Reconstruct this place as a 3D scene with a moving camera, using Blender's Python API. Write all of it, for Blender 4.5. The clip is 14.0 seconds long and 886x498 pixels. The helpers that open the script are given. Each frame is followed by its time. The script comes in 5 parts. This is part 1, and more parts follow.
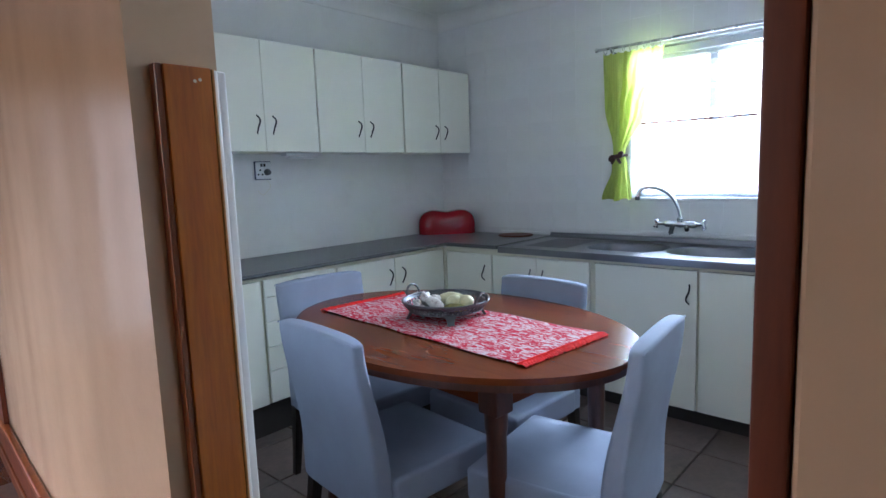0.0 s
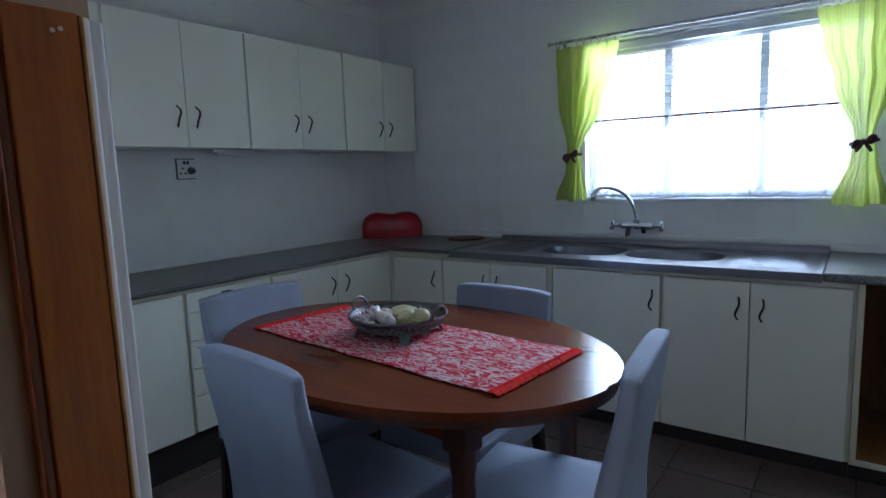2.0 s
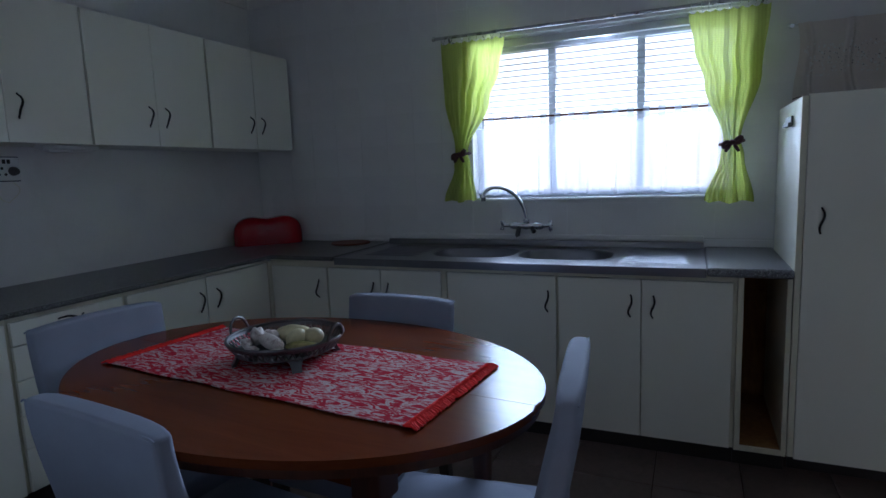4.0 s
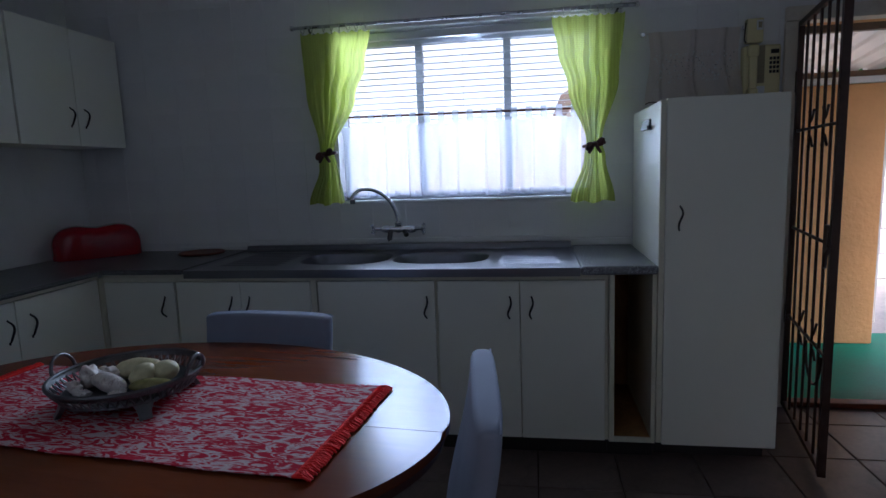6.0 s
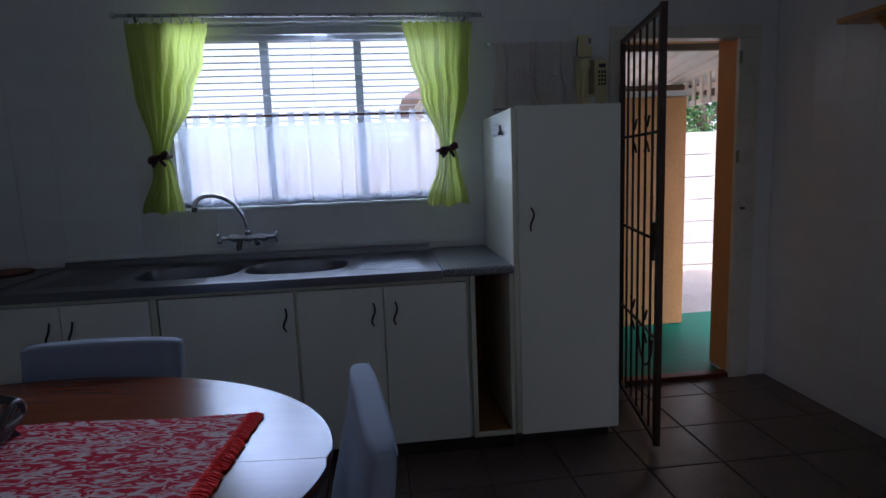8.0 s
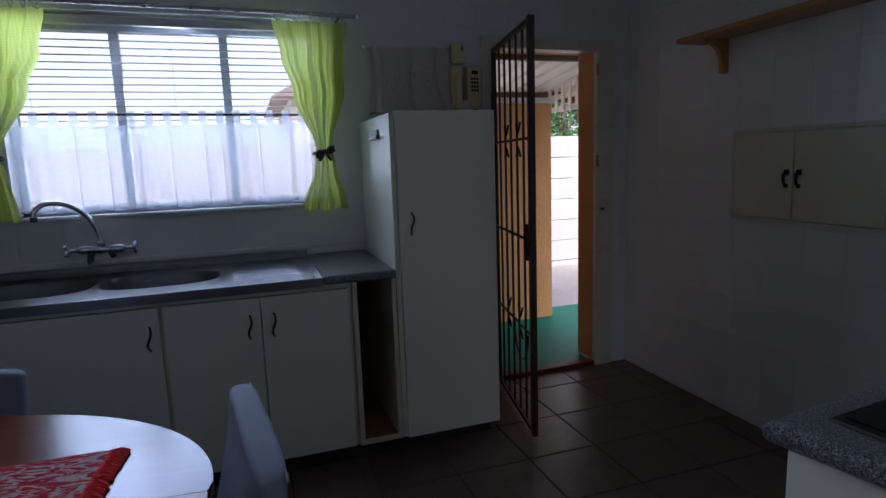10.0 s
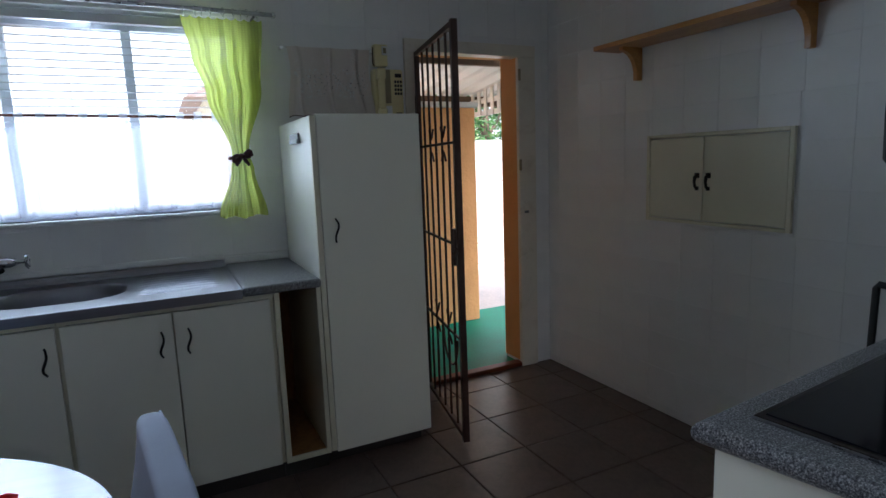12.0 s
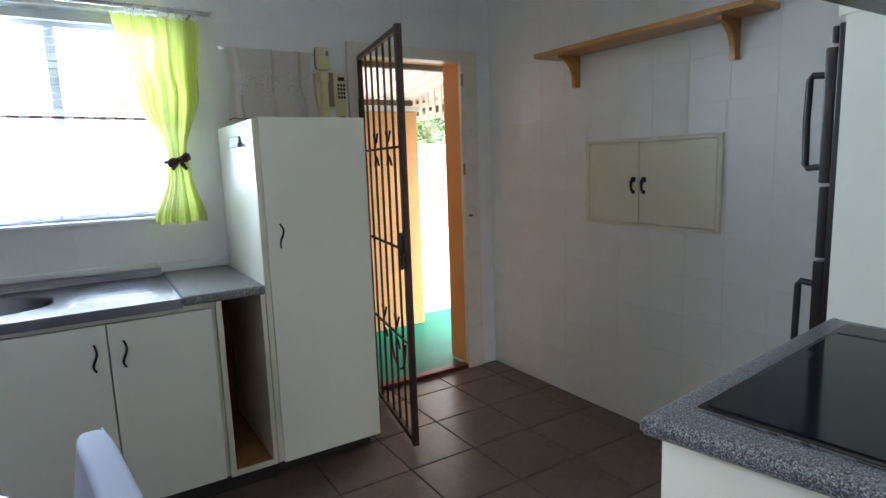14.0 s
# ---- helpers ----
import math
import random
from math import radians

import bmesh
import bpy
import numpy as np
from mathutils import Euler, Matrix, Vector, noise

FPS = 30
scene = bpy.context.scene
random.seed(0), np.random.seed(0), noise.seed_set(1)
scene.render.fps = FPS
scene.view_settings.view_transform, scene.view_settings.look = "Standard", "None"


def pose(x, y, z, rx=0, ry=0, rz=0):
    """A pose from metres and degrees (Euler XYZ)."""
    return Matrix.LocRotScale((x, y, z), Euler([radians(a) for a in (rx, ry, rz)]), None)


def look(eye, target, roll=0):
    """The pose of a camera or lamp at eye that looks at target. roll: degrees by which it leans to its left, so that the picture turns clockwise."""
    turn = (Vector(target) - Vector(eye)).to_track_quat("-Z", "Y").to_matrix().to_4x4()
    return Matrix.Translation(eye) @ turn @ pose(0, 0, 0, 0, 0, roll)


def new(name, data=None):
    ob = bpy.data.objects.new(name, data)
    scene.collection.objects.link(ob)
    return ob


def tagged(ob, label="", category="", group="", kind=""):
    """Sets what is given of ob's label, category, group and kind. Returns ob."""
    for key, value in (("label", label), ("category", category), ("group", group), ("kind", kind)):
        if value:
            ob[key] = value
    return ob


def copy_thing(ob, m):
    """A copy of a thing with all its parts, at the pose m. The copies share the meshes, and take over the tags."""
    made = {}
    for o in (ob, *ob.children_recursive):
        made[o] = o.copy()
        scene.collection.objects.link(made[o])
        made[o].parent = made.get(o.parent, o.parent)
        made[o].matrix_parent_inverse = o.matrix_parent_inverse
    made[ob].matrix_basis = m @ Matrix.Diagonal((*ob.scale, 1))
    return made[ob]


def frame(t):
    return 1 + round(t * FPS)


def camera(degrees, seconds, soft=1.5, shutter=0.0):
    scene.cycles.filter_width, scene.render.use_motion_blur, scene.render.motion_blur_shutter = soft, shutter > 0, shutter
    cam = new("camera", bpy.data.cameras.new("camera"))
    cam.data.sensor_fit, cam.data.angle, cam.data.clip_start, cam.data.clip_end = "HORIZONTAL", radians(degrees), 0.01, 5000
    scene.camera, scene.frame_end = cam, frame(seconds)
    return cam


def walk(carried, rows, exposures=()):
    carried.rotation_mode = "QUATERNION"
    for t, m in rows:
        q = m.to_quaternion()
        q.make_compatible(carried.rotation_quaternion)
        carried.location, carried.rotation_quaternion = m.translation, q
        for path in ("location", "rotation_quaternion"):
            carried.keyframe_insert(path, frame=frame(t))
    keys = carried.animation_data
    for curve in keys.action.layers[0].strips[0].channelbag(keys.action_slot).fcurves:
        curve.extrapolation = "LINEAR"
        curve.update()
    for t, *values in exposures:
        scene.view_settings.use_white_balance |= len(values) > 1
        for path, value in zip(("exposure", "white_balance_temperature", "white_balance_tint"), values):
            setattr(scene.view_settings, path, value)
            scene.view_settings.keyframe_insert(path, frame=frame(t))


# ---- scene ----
cam = camera(75.4, 14.0)
EXPOSURE = [(0.0, 3.92, 5300, 13), (1.5, 3.05, 5200, 13), (3.0, 2.15, 5200, 15), (6.5, 1.49, 5250, 21), (9.2, 1.12, 5300, 22), (11.3, 1.5, 5450, 17), (12.5, 2.65, 5650, 12), (14.0, 3.45, 5800, 12)]
PATH = [
    (0, (0.636, 0.909, 1.353), (-0.692, 2.382, 1.098), -2.1),
    (0.5, (0.597, 0.938, 1.346), (-0.711, 2.43, 1.093), -2.2),
    (1, (0.56, 0.967, 1.349), (-0.713, 2.488, 1.094), -2.1),
    (1.5, (0.497, 1.031, 1.342), (-0.734, 2.585, 1.085), -2.0),
    (2, (0.436, 1.077, 1.342), (-0.731, 2.68, 1.085), -2.0),
    (2.5, (0.398, 1.127, 1.336), (-0.689, 2.786, 1.077), -2.1),
    (3, (0.352, 1.16, 1.338), (-0.645, 2.874, 1.075), -2.1),
    (5.5, (0.165, 1.317, 1.334), (-0.275, 3.248, 1.059), -2.2),
    (6, (0.139, 1.353, 1.332), (-0.179, 3.308, 1.053), -2.1),
    (6.5, (0.127, 1.369, 1.338), (-0.072, 3.339, 1.054), -2.1),
    (7, (0.095, 1.395, 1.332), (0.044, 3.374, 1.048), -2.0),
    (7.5, (0.081, 1.398, 1.337), (0.165, 3.375, 1.048), -2.1),
    (8, (0.072, 1.395, 1.345), (0.285, 3.362, 1.053), -2.2),
    (8.5, (0.049, 1.402, 1.347), (0.393, 3.35, 1.052), -2.1),
    (9, (0.055, 1.387, 1.359), (0.49, 3.315, 1.057), -2.1),
    (11.5, (0.058, 1.46, 1.366), (0.905, 3.246, 1.064), -2.0),
    (12, (0.069, 1.458, 1.369), (0.937, 3.234, 1.065), -2.1),
    (12.5, (0.065, 1.455, 1.373), (0.967, 3.214, 1.072), -2.0),
    (13, (0.057, 1.46, 1.376), (1.003, 3.197, 1.075), -2.0),
    (13.5, (0.051, 1.458, 1.378), (1.047, 3.165, 1.077), -1.9),
    (14, (0.041, 1.466, 1.373), (1.09, 3.143, 1.074), -2.0),
]
walk(cam, [(t, look(e, g, r)) for t, e, g, r in PATH], EXPOSURE)

# ---- world and light ----
world = bpy.data.worlds.new("sky_world")
scene.world = world
world.use_nodes = True
wn, wl = world.node_tree.nodes, world.node_tree.links
wn.clear()
sky = wn.new("ShaderNodeTexSky")
sky.sky_type, sky.sun_disc = "NISHITA", False
sky.sun_elevation, sky.sun_rotation = radians(52), radians(197)
sky.dust_density, sky.ozone_density = 7.0, 0.6
bgn, won = wn.new("ShaderNodeBackground"), wn.new("ShaderNodeOutputWorld")
bgn.inputs["Strength"].default_value = 0.15
wl.new(sky.outputs["Color"], bgn.inputs["Color"])
wl.new(bgn.outputs["Background"], won.inputs["Surface"])

sun_data = bpy.data.lights.new("sun", "SUN")
sun_data.energy, sun_data.angle, sun_data.color = 1.1, radians(0.6), (1.0, 0.95, 0.87)
sun = new("sun", sun_data)
sun.matrix_world = look((-2.2, -7.0, 10.0), (0, 0, 0))


def area_lamp(name, eye, target, w, h, watts, colour, spread=180):
    data = bpy.data.lights.new(name, "AREA")
    data.shape, data.size, data.size_y, data.energy, data.color = "RECTANGLE", w, h, watts, colour
    data.spread = radians(spread)
    ob = new(name, data)
    ob.matrix_world = look(eye, target)
    return ob


# unseen fill lamps added behind the walker for the passage's daylight
area_lamp("hall_fill_light", (-2.0, -1.72, 1.55), (-2.0, 1.3, 1.5), 1.38, 1.28, 0.04, (1.0, 0.90, 0.80))
area_lamp("passage_fill_light", (-5.17, -0.05, 1.07), (0.0, 0.35, 1.07), 0.9, 2.08, 0.62, (1.0, 0.92, 0.92))
# sky light in the kitchen window's opening
area_lamp("window_sky_light", (-0.24, 4.738, 1.63), (0.30, 2.0, 0.80), 1.42, 0.90, 8.7, (0.80, 0.91, 0.97), 108)

# ---- materials ----


def base_material(name, rough, metal, spec=0.5, coat=0.0):
    m = bpy.data.materials.new(name)
    m.use_nodes = True
    n, l = m.node_tree.nodes, m.node_tree.links
    b = n["Principled BSDF"]
    b.inputs["Roughness"].default_value = rough
    b.inputs["Metallic"].default_value = metal
    b.inputs["Specular IOR Level"].default_value = spec
    b.inputs["Coat Weight"].default_value = coat
    b.inputs["Coat Roughness"].default_value = 0.12
    return m, n, l, b


def noise_node(n, l, vec, scale, detail=4.0, rough=0.55, dist=0.0):
    t = n.new("ShaderNodeTexNoise")
    t.inputs["Scale"].default_value = scale
    t.inputs["Detail"].default_value = detail
    t.inputs["Roughness"].default_value = rough
    t.inputs["Distortion"].default_value = dist
    l.new(vec, t.inputs["Vector"])
    return t


def ramp_node(n, l, fac, stops, mode="LINEAR"):
    r = n.new("ShaderNodeValToRGB")
    r.color_ramp.interpolation = mode
    e = r.color_ramp.elements
    while len(e) < len(stops):
        e.new(0.5)
    for el, (p, c) in zip(e, stops):
        el.position, el.color = p, (*c, 1)
    l.new(fac, r.inputs["Fac"])
    return r


def mix_colour(n, l, fac, a, b, mode="MIX"):
    x = n.new("ShaderNodeMix")
    x.data_type, x.blend_type = "RGBA", mode
    for sock, v in ((x.inputs[0], fac), (x.inputs[6], a), (x.inputs[7], b)):
        if isinstance(v, (int, float)):
            sock.default_value = v
        elif isinstance(v, tuple):
            sock.default_value = (*v, 1)
        else:
            l.new(v, sock)
    return x.outputs[2]


def bump_node(n, l, b, height, strength, distance=0.002):
    k = n.new("ShaderNodeBump")
    k.inputs["Strength"].default_value = strength
    k.inputs["Distance"].default_value = distance
    l.new(height, k.inputs["Height"])
    l.new(k.outputs["Normal"], b.inputs["Normal"])
    return k


def vec_node(n, l, stretch=(1, 1, 1), coord="Object"):
    tc = n.new("ShaderNodeTexCoord")
    mp = n.new("ShaderNodeMapping")
    mp.inputs["Scale"].default_value = stretch
    l.new(tc.outputs[coord], mp.inputs["Vector"])
    return mp.outputs["Vector"]


def shade(c, k):
    return tuple(min(1.0, v * k) for v in c)


def plain(name, col, rough=0.5, metal=0.0, var=0.1, scale=3.0, fine=90.0, bump=0.15, spec=0.5, coat=0.0, each=0.0, dirt=None, dirt_amount=0.0):
    """Paint, plastic, metal or stone: broad mottling, fine grain, uneven gloss."""
    m, n, l, b = base_material(name, rough, metal, spec, coat)
    v = vec_node(n, l)
    big, small = noise_node(n, l, v, scale, 5), noise_node(n, l, v, fine, 3)
    r1 = ramp_node(n, l, big.outputs["Fac"], [(0.3, shade(col, 1 - var)), (0.7, shade(col, 1 + var))])
    out = mix_colour(n, l, 0.35 * min(1, var * 6), r1.outputs["Color"], ramp_node(n, l, small.outputs["Fac"], [(0.35, shade(col, 1 - var)), (0.65, shade(col, 1 + var))]).outputs["Color"])
    if dirt:
        stain = noise_node(n, l, v, scale * 1.7, 6, 0.65, 0.6)
        s = ramp_node(n, l, stain.outputs["Fac"], [(0.52, (0, 0, 0)), (0.72, (dirt_amount,) * 3)])
        out = mix_colour(n, l, s.outputs["Color"], out, dirt)
    if each:
        oi = n.new("ShaderNodeObjectInfo")
        rr = ramp_node(n, l, oi.outputs["Random"], [(0.0, (1 - each,) * 3), (1.0, (1.0, 1.0, 1.0))])
        out = mix_colour(n, l, 1.0, out, rr.outputs["Color"], "MULTIPLY")
    l.new(out, b.inputs["Base Color"])
    rr = n.new("ShaderNodeMapRange")
    rr.inputs["To Min"].default_value, rr.inputs["To Max"].default_value = max(0.02, rough * 0.8), min(1, rough * 1.2)
    l.new(big.outputs["Fac"], rr.inputs["Value"])
    l.new(rr.outputs["Result"], b.inputs["Roughness"])
    if bump:
        bump_node(n, l, b, small.outputs["Fac"], bump, 0.001)
    return m


def wood(name, dark, light, rough=0.35, along=(1, 12, 12), scale=2.2, coat=0.0, bump=0.12, grain=0.72):
    m, n, l, b = base_material(name, rough, 0.0, 0.5, coat)
    v = vec_node(n, l, along)
    a = noise_node(n, l, v, scale, 6, 0.6, 1.2)
    c = noise_node(n, l, v, scale * 9, 4, 0.6, 0.3)
    r = ramp_node(n, l, a.outputs["Fac"], [(0.3, dark), (0.5, tuple((p + q) / 2 for p, q in zip(dark, light))), (0.72, light)])
    g = ramp_node(n, l, c.outputs["Fac"], [(0.3, (grain,) * 3), (0.6, (1, 1, 1))])
    l.new(mix_colour(n, l, 0.7, r.outputs["Color"], g.outputs["Color"], "MULTIPLY"), b.inputs["Base Color"])
    bump_node(n, l, b, c.outputs["Fac"], bump, 0.001)
    return m


def speckled(name, base, light, dark, rough=0.3, scale=260.0):
    """Granite-patterned laminate."""
    m, n, l, b = base_material(name, rough, 0.0)
    v = vec_node(n, l)
    a, c = noise_node(n, l, v, scale, 2, 0.6), noise_node(n, l, v, scale * 0.6, 2, 0.5)
    r = ramp_node(n, l, a.outputs["Fac"], [(0.40, dark), (0.47, base), (0.55, base), (0.62, light)])
    s = ramp_node(n, l, c.outputs["Fac"], [(0.42, (0.55,) * 3), (0.55, (1, 1, 1))])
    l.new(mix_colour(n, l, 0.8, r.outputs["Color"], s.outputs["Color"], "MULTIPLY"), b.inputs["Base Color"])
    return m


def cloth(name, col, through_share, clear, check=0.0, weave=700.0):
    """Curtain stuff that lets light through."""
    m, n, l, b = base_material(name, 0.9, 0.0, 0.1)
    v = vec_node(n, l)
    w = noise_node(n, l, v, weave, 2)
    r = ramp_node(n, l, w.outputs["Fac"], [(0.3, shade(col, 0.82)), (0.7, shade(col, 1.1))])
    out = r.outputs["Color"]
    if check:
        for direction in ("X", "Z"):
            wv = n.new("ShaderNodeTexWave")
            wv.bands_direction = direction
            wv.inputs["Scale"].default_value = 22 if direction == "X" else 30
            l.new(v, wv.inputs["Vector"])
            k = ramp_node(n, l, wv.outputs["Fac"], [(0.35, (1 - check,) * 3), (0.65, (1, 1, 1))])
            out = mix_colour(n, l, 0.8, out, k.outputs["Color"], "MULTIPLY")
    l.new(out, b.inputs["Base Color"])
    tl, tp = n.new("ShaderNodeBsdfTranslucent"), n.new("ShaderNodeBsdfTransparent")
    l.new(out, tl.inputs["Color"])
    m1, m2 = n.new("ShaderNodeMixShader"), n.new("ShaderNodeMixShader")
    m1.inputs[0].default_value, m2.inputs[0].default_value = through_share, clear
    l.new(b.outputs[0], m1.inputs[1]), l.new(tl.outputs[0], m1.inputs[2])
    l.new(m1.outputs[0], m2.inputs[1]), l.new(tp.outputs[0], m2.inputs[2])
    l.new(m2.outputs[0], n["Material Output"].inputs["Surface"])
    bump_node(n, l, b, w.outputs["Fac"], 0.3, 0.0005)
    return m


def glass(name):
    m = bpy.data.materials.new(name)
    m.use_nodes = True
    n, l = m.node_tree.nodes, m.node_tree.links
    n.remove(n["Principled BSDF"])
    tp, gl, fr, mx = (n.new("ShaderNodeBsdf" + k) if k in ("Transparent", "Glossy") else n.new("ShaderNode" + k) for k in ("Transparent", "Glossy", "Fresnel", "MixShader"))
    gl.inputs["Roughness"].default_value = 0.02
    tp.inputs["Color"].default_value = (0.95, 0.97, 0.97, 1)
    l.new(fr.outputs[0], mx.inputs[0]), l.new(tp.outputs[0], mx.inputs[1]), l.new(gl.outputs[0], mx.inputs[2])
    l.new(mx.outputs[0], n["Material Output"].inputs["Surface"])
    return m


def runner_material():
    """Woven runner: wavering red strokes on off-white."""
    m, n, l, b = base_material("runner_weave", 0.92, 0.0, 0.1)
    v = vec_node(n, l)
    turn = n.new("ShaderNodeMapping")
    turn.inputs["Rotation"].default_value = (0, 0, radians(14))
    turn.inputs["Scale"].default_value = (0.34, 1.0, 1.0)
    l.new(v, turn.inputs["Vector"])
    a = noise_node(n, l, turn.outputs["Vector"], 50.0, 2.0, 0.5, 1.2)
    red, white = (0.50, 0.018, 0.045), (0.61, 0.48, 0.49)
    r = ramp_node(n, l, a.outputs["Fac"], [(0.31, white), (0.38, red), (0.485, red), (0.54, white), (0.585, white), (0.64, red)])
    w = noise_node(n, l, v, 420, 2)
    k = ramp_node(n, l, w.outputs["Fac"], [(0.3, (0.7,) * 3), (0.6, (1, 1, 1))])
    l.new(mix_colour(n, l, 0.8, r.outputs["Color"], k.outputs["Color"], "MULTIPLY"), b.inputs["Base Color"])
    bump_node(n, l, b, w.outputs["Fac"], 0.5, 0.001)
    return m


def leaf_material():
    m, n, l, b = base_material("leaf", 0.5, 0.0, 0.4)
    g = n.new("ShaderNodeNewGeometry")
    r = ramp_node(n, l, g.outputs["Random Per Island"], [(0.0, (0.04, 0.11, 0.04)), (0.6, (0.09, 0.20, 0.06)), (1.0, (0.17, 0.28, 0.09))])
    l.new(r.outputs["Color"], b.inputs["Base Color"])
    tl, mx = n.new("ShaderNodeBsdfTranslucent"), n.new("ShaderNodeMixShader")
    l.new(r.outputs["Color"], tl.inputs["Color"])
    mx.inputs[0].default_value = 0.35
    l.new(b.outputs[0], mx.inputs[1]), l.new(tl.outputs[0], mx.inputs[2])
    l.new(mx.outputs[0], n["Material Output"].inputs["Surface"])
    return m


M_WALL = plain("wall_paint", (0.77, 0.765, 0.745), 0.42, var=0.05, scale=1.6, fine=60, bump=0.12, dirt=(0.50, 0.48, 0.44), dirt_amount=0.18)
M_TILE = plain("painted_wall_tile", (0.78, 0.775, 0.765), 0.36, var=0.03, scale=4, fine=30, bump=0.04, each=0.02)
M_GROUT = plain("wall_grout", (0.72, 0.715, 0.705), 0.8, var=0.08, scale=6)
M_HALL = plain("hall_paint", (0.57, 0.42, 0.28), 0.24, var=0.06, scale=2.5, fine=45, bump=0.2, dirt=(0.40, 0.26, 0.15), dirt_amount=0.15)
M_CEIL = plain("ceiling_paint", (0.79, 0.78, 0.75), 0.8, var=0.04, scale=2)
M_FLOOR = plain("floor_tile", (0.165, 0.119, 0.101), 0.36, var=0.26, scale=7, fine=45, bump=0.3, each=0.2, dirt=(0.09, 0.065, 0.055), dirt_amount=0.6)
M_FGROUT = plain("floor_grout", (0.085, 0.065, 0.055), 0.85, var=0.2, scale=8)
M_CAB = plain("cabinet_melamine", (0.81, 0.80, 0.70), 0.38, var=0.025, scale=1.2, fine=25, bump=0.03)
M_RAIL = plain("cream_carcass", (0.70, 0.67, 0.52), 0.45, var=0.05, scale=3, fine=40, bump=0.05)
M_KICK = plain("black_kickboard", (0.034, 0.027, 0.024), 0.5, var=0.2)
M_GRAN = speckled("dark_speckled_laminate", (0.12, 0.12, 0.12), (0.24, 0.24, 0.24), (0.045, 0.045, 0.05), 0.3, 210)
M_GRAN2 = speckled("blue_grey_speckled_laminate", (0.18, 0.185, 0.20), (0.46, 0.46, 0.47), (0.045, 0.045, 0.055), 0.33, 300)
M_STEEL = plain("stainless_steel", (0.20, 0.20, 0.22), 0.32, 1.0, var=0.06, scale=6, fine=160, bump=0.05)
M_CHROME = plain("chrome", (0.75, 0.76, 0.78), 0.07, 1.0, var=0.02, bump=0)
M_PEWTER = plain("dark_pewter", (0.13, 0.13, 0.135), 0.4, 0.85, var=0.2, scale=30, fine=200, bump=0.2)
M_ROD = plain("brushed_steel", (0.42, 0.42, 0.44), 0.28, 1.0, var=0.08, scale=20, fine=150, bump=0.05)
M_IRON = plain("black_iron_handle", (0.025, 0.024, 0.024), 0.38, 0.7, var=0.2, scale=30)
M_TABLE = wood("mahogany_varnish", (0.128, 0.029, 0.0075), (0.168, 0.042, 0.011), 0.21, (1.2, 10, 10), 2.0, 0.0, 0.0, 0.93)
M_LEGW = wood("mahogany_leg", (0.04, 0.010, 0.005), (0.10, 0.026, 0.011), 0.42, (10, 10, 1.2), 2.0, 0.05)
M_ESPRESSO = wood("espresso_leg", (0.012, 0.007, 0.005), (0.03, 0.018, 0.012), 0.4, (10, 10, 1.5), 2.0)
M_PINE = wood("varnished_pine", (0.40, 0.17, 0.035), (0.58, 0.29, 0.075), 0.35, (9, 1.0, 9), 1.6, 0.2)
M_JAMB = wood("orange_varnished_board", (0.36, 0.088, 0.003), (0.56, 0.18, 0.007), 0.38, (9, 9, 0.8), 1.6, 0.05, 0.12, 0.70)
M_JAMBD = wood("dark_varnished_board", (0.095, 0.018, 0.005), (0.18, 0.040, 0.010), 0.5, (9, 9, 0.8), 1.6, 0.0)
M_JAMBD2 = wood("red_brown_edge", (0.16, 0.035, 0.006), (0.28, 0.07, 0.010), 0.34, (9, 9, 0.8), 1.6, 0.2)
M_CUBBY = wood("bare_chipboard", (0.22, 0.10, 0.03), (0.42, 0.21, 0.06), 0.75, (6, 6, 1.5), 3.0)
M_CHAIR = plain("grey_blue_upholstery", (0.28, 0.307, 0.392), 0.93, var=0.08, scale=7, fine=420, bump=0.5, spec=0.15)
M_RED = plain("red_enamel", (0.30, 0.004, 0.012), 0.08, var=0.08, scale=9, bump=0.01, spec=0.4, coat=0.12)
M_RUN = runner_material()
M_FRINGE = plain("red_fringe", (0.86, 0.020, 0.014), 0.9, var=0.2, scale=40)
M_STONE = plain("pale_stone", (0.60, 0.55, 0.33), 0.55, var=0.2, scale=18, fine=130, bump=0.25)
M_SHELL = plain("speckled_shell", (0.66, 0.60, 0.56), 0.4, var=0.25, scale=34, fine=120, bump=0.5, dirt=(0.16, 0.06, 0.05), dirt_amount=0.9)
M_OLIVE = plain("olive_polished_stone", (0.30, 0.27, 0.10), 0.25, var=0.35, scale=26, fine=90, bump=0.1)
M_GREEN = cloth("lime_curtain", (0.50, 0.57, 0.13), 0.37, 0.07, 0.10)
M_SHEER = cloth("white_sheer", (0.64, 0.66, 0.75), 0.40, 0.52, 0.0, 500)
M_LACE = cloth("grey_lace", (0.76, 0.69, 0.64), 0.3, 0.03, 0.0, 650)
M_TIE = plain("maroon_ribbon", (0.05, 0.01, 0.012), 0.6, var=0.2, scale=30)
M_GLASS = glass("window_glass")
M_STFRAME = plain("painted_steel_frame", (0.60, 0.62, 0.66), 0.4, var=0.04)
M_SLAT = plain("pale_grey_blind_slat", (0.55, 0.56, 0.58), 0.4, var=0.03)
M_DOORF = plain("cream_door_frame", (0.72, 0.67, 0.57), 0.4, var=0.06, scale=4, bump=0.12, dirt=(0.35, 0.26, 0.16), dirt_amount=0.35)
M_GATE = plain("brown_painted_steel", (0.055, 0.026, 0.019), 0.42, 0.2, var=0.25, scale=18)
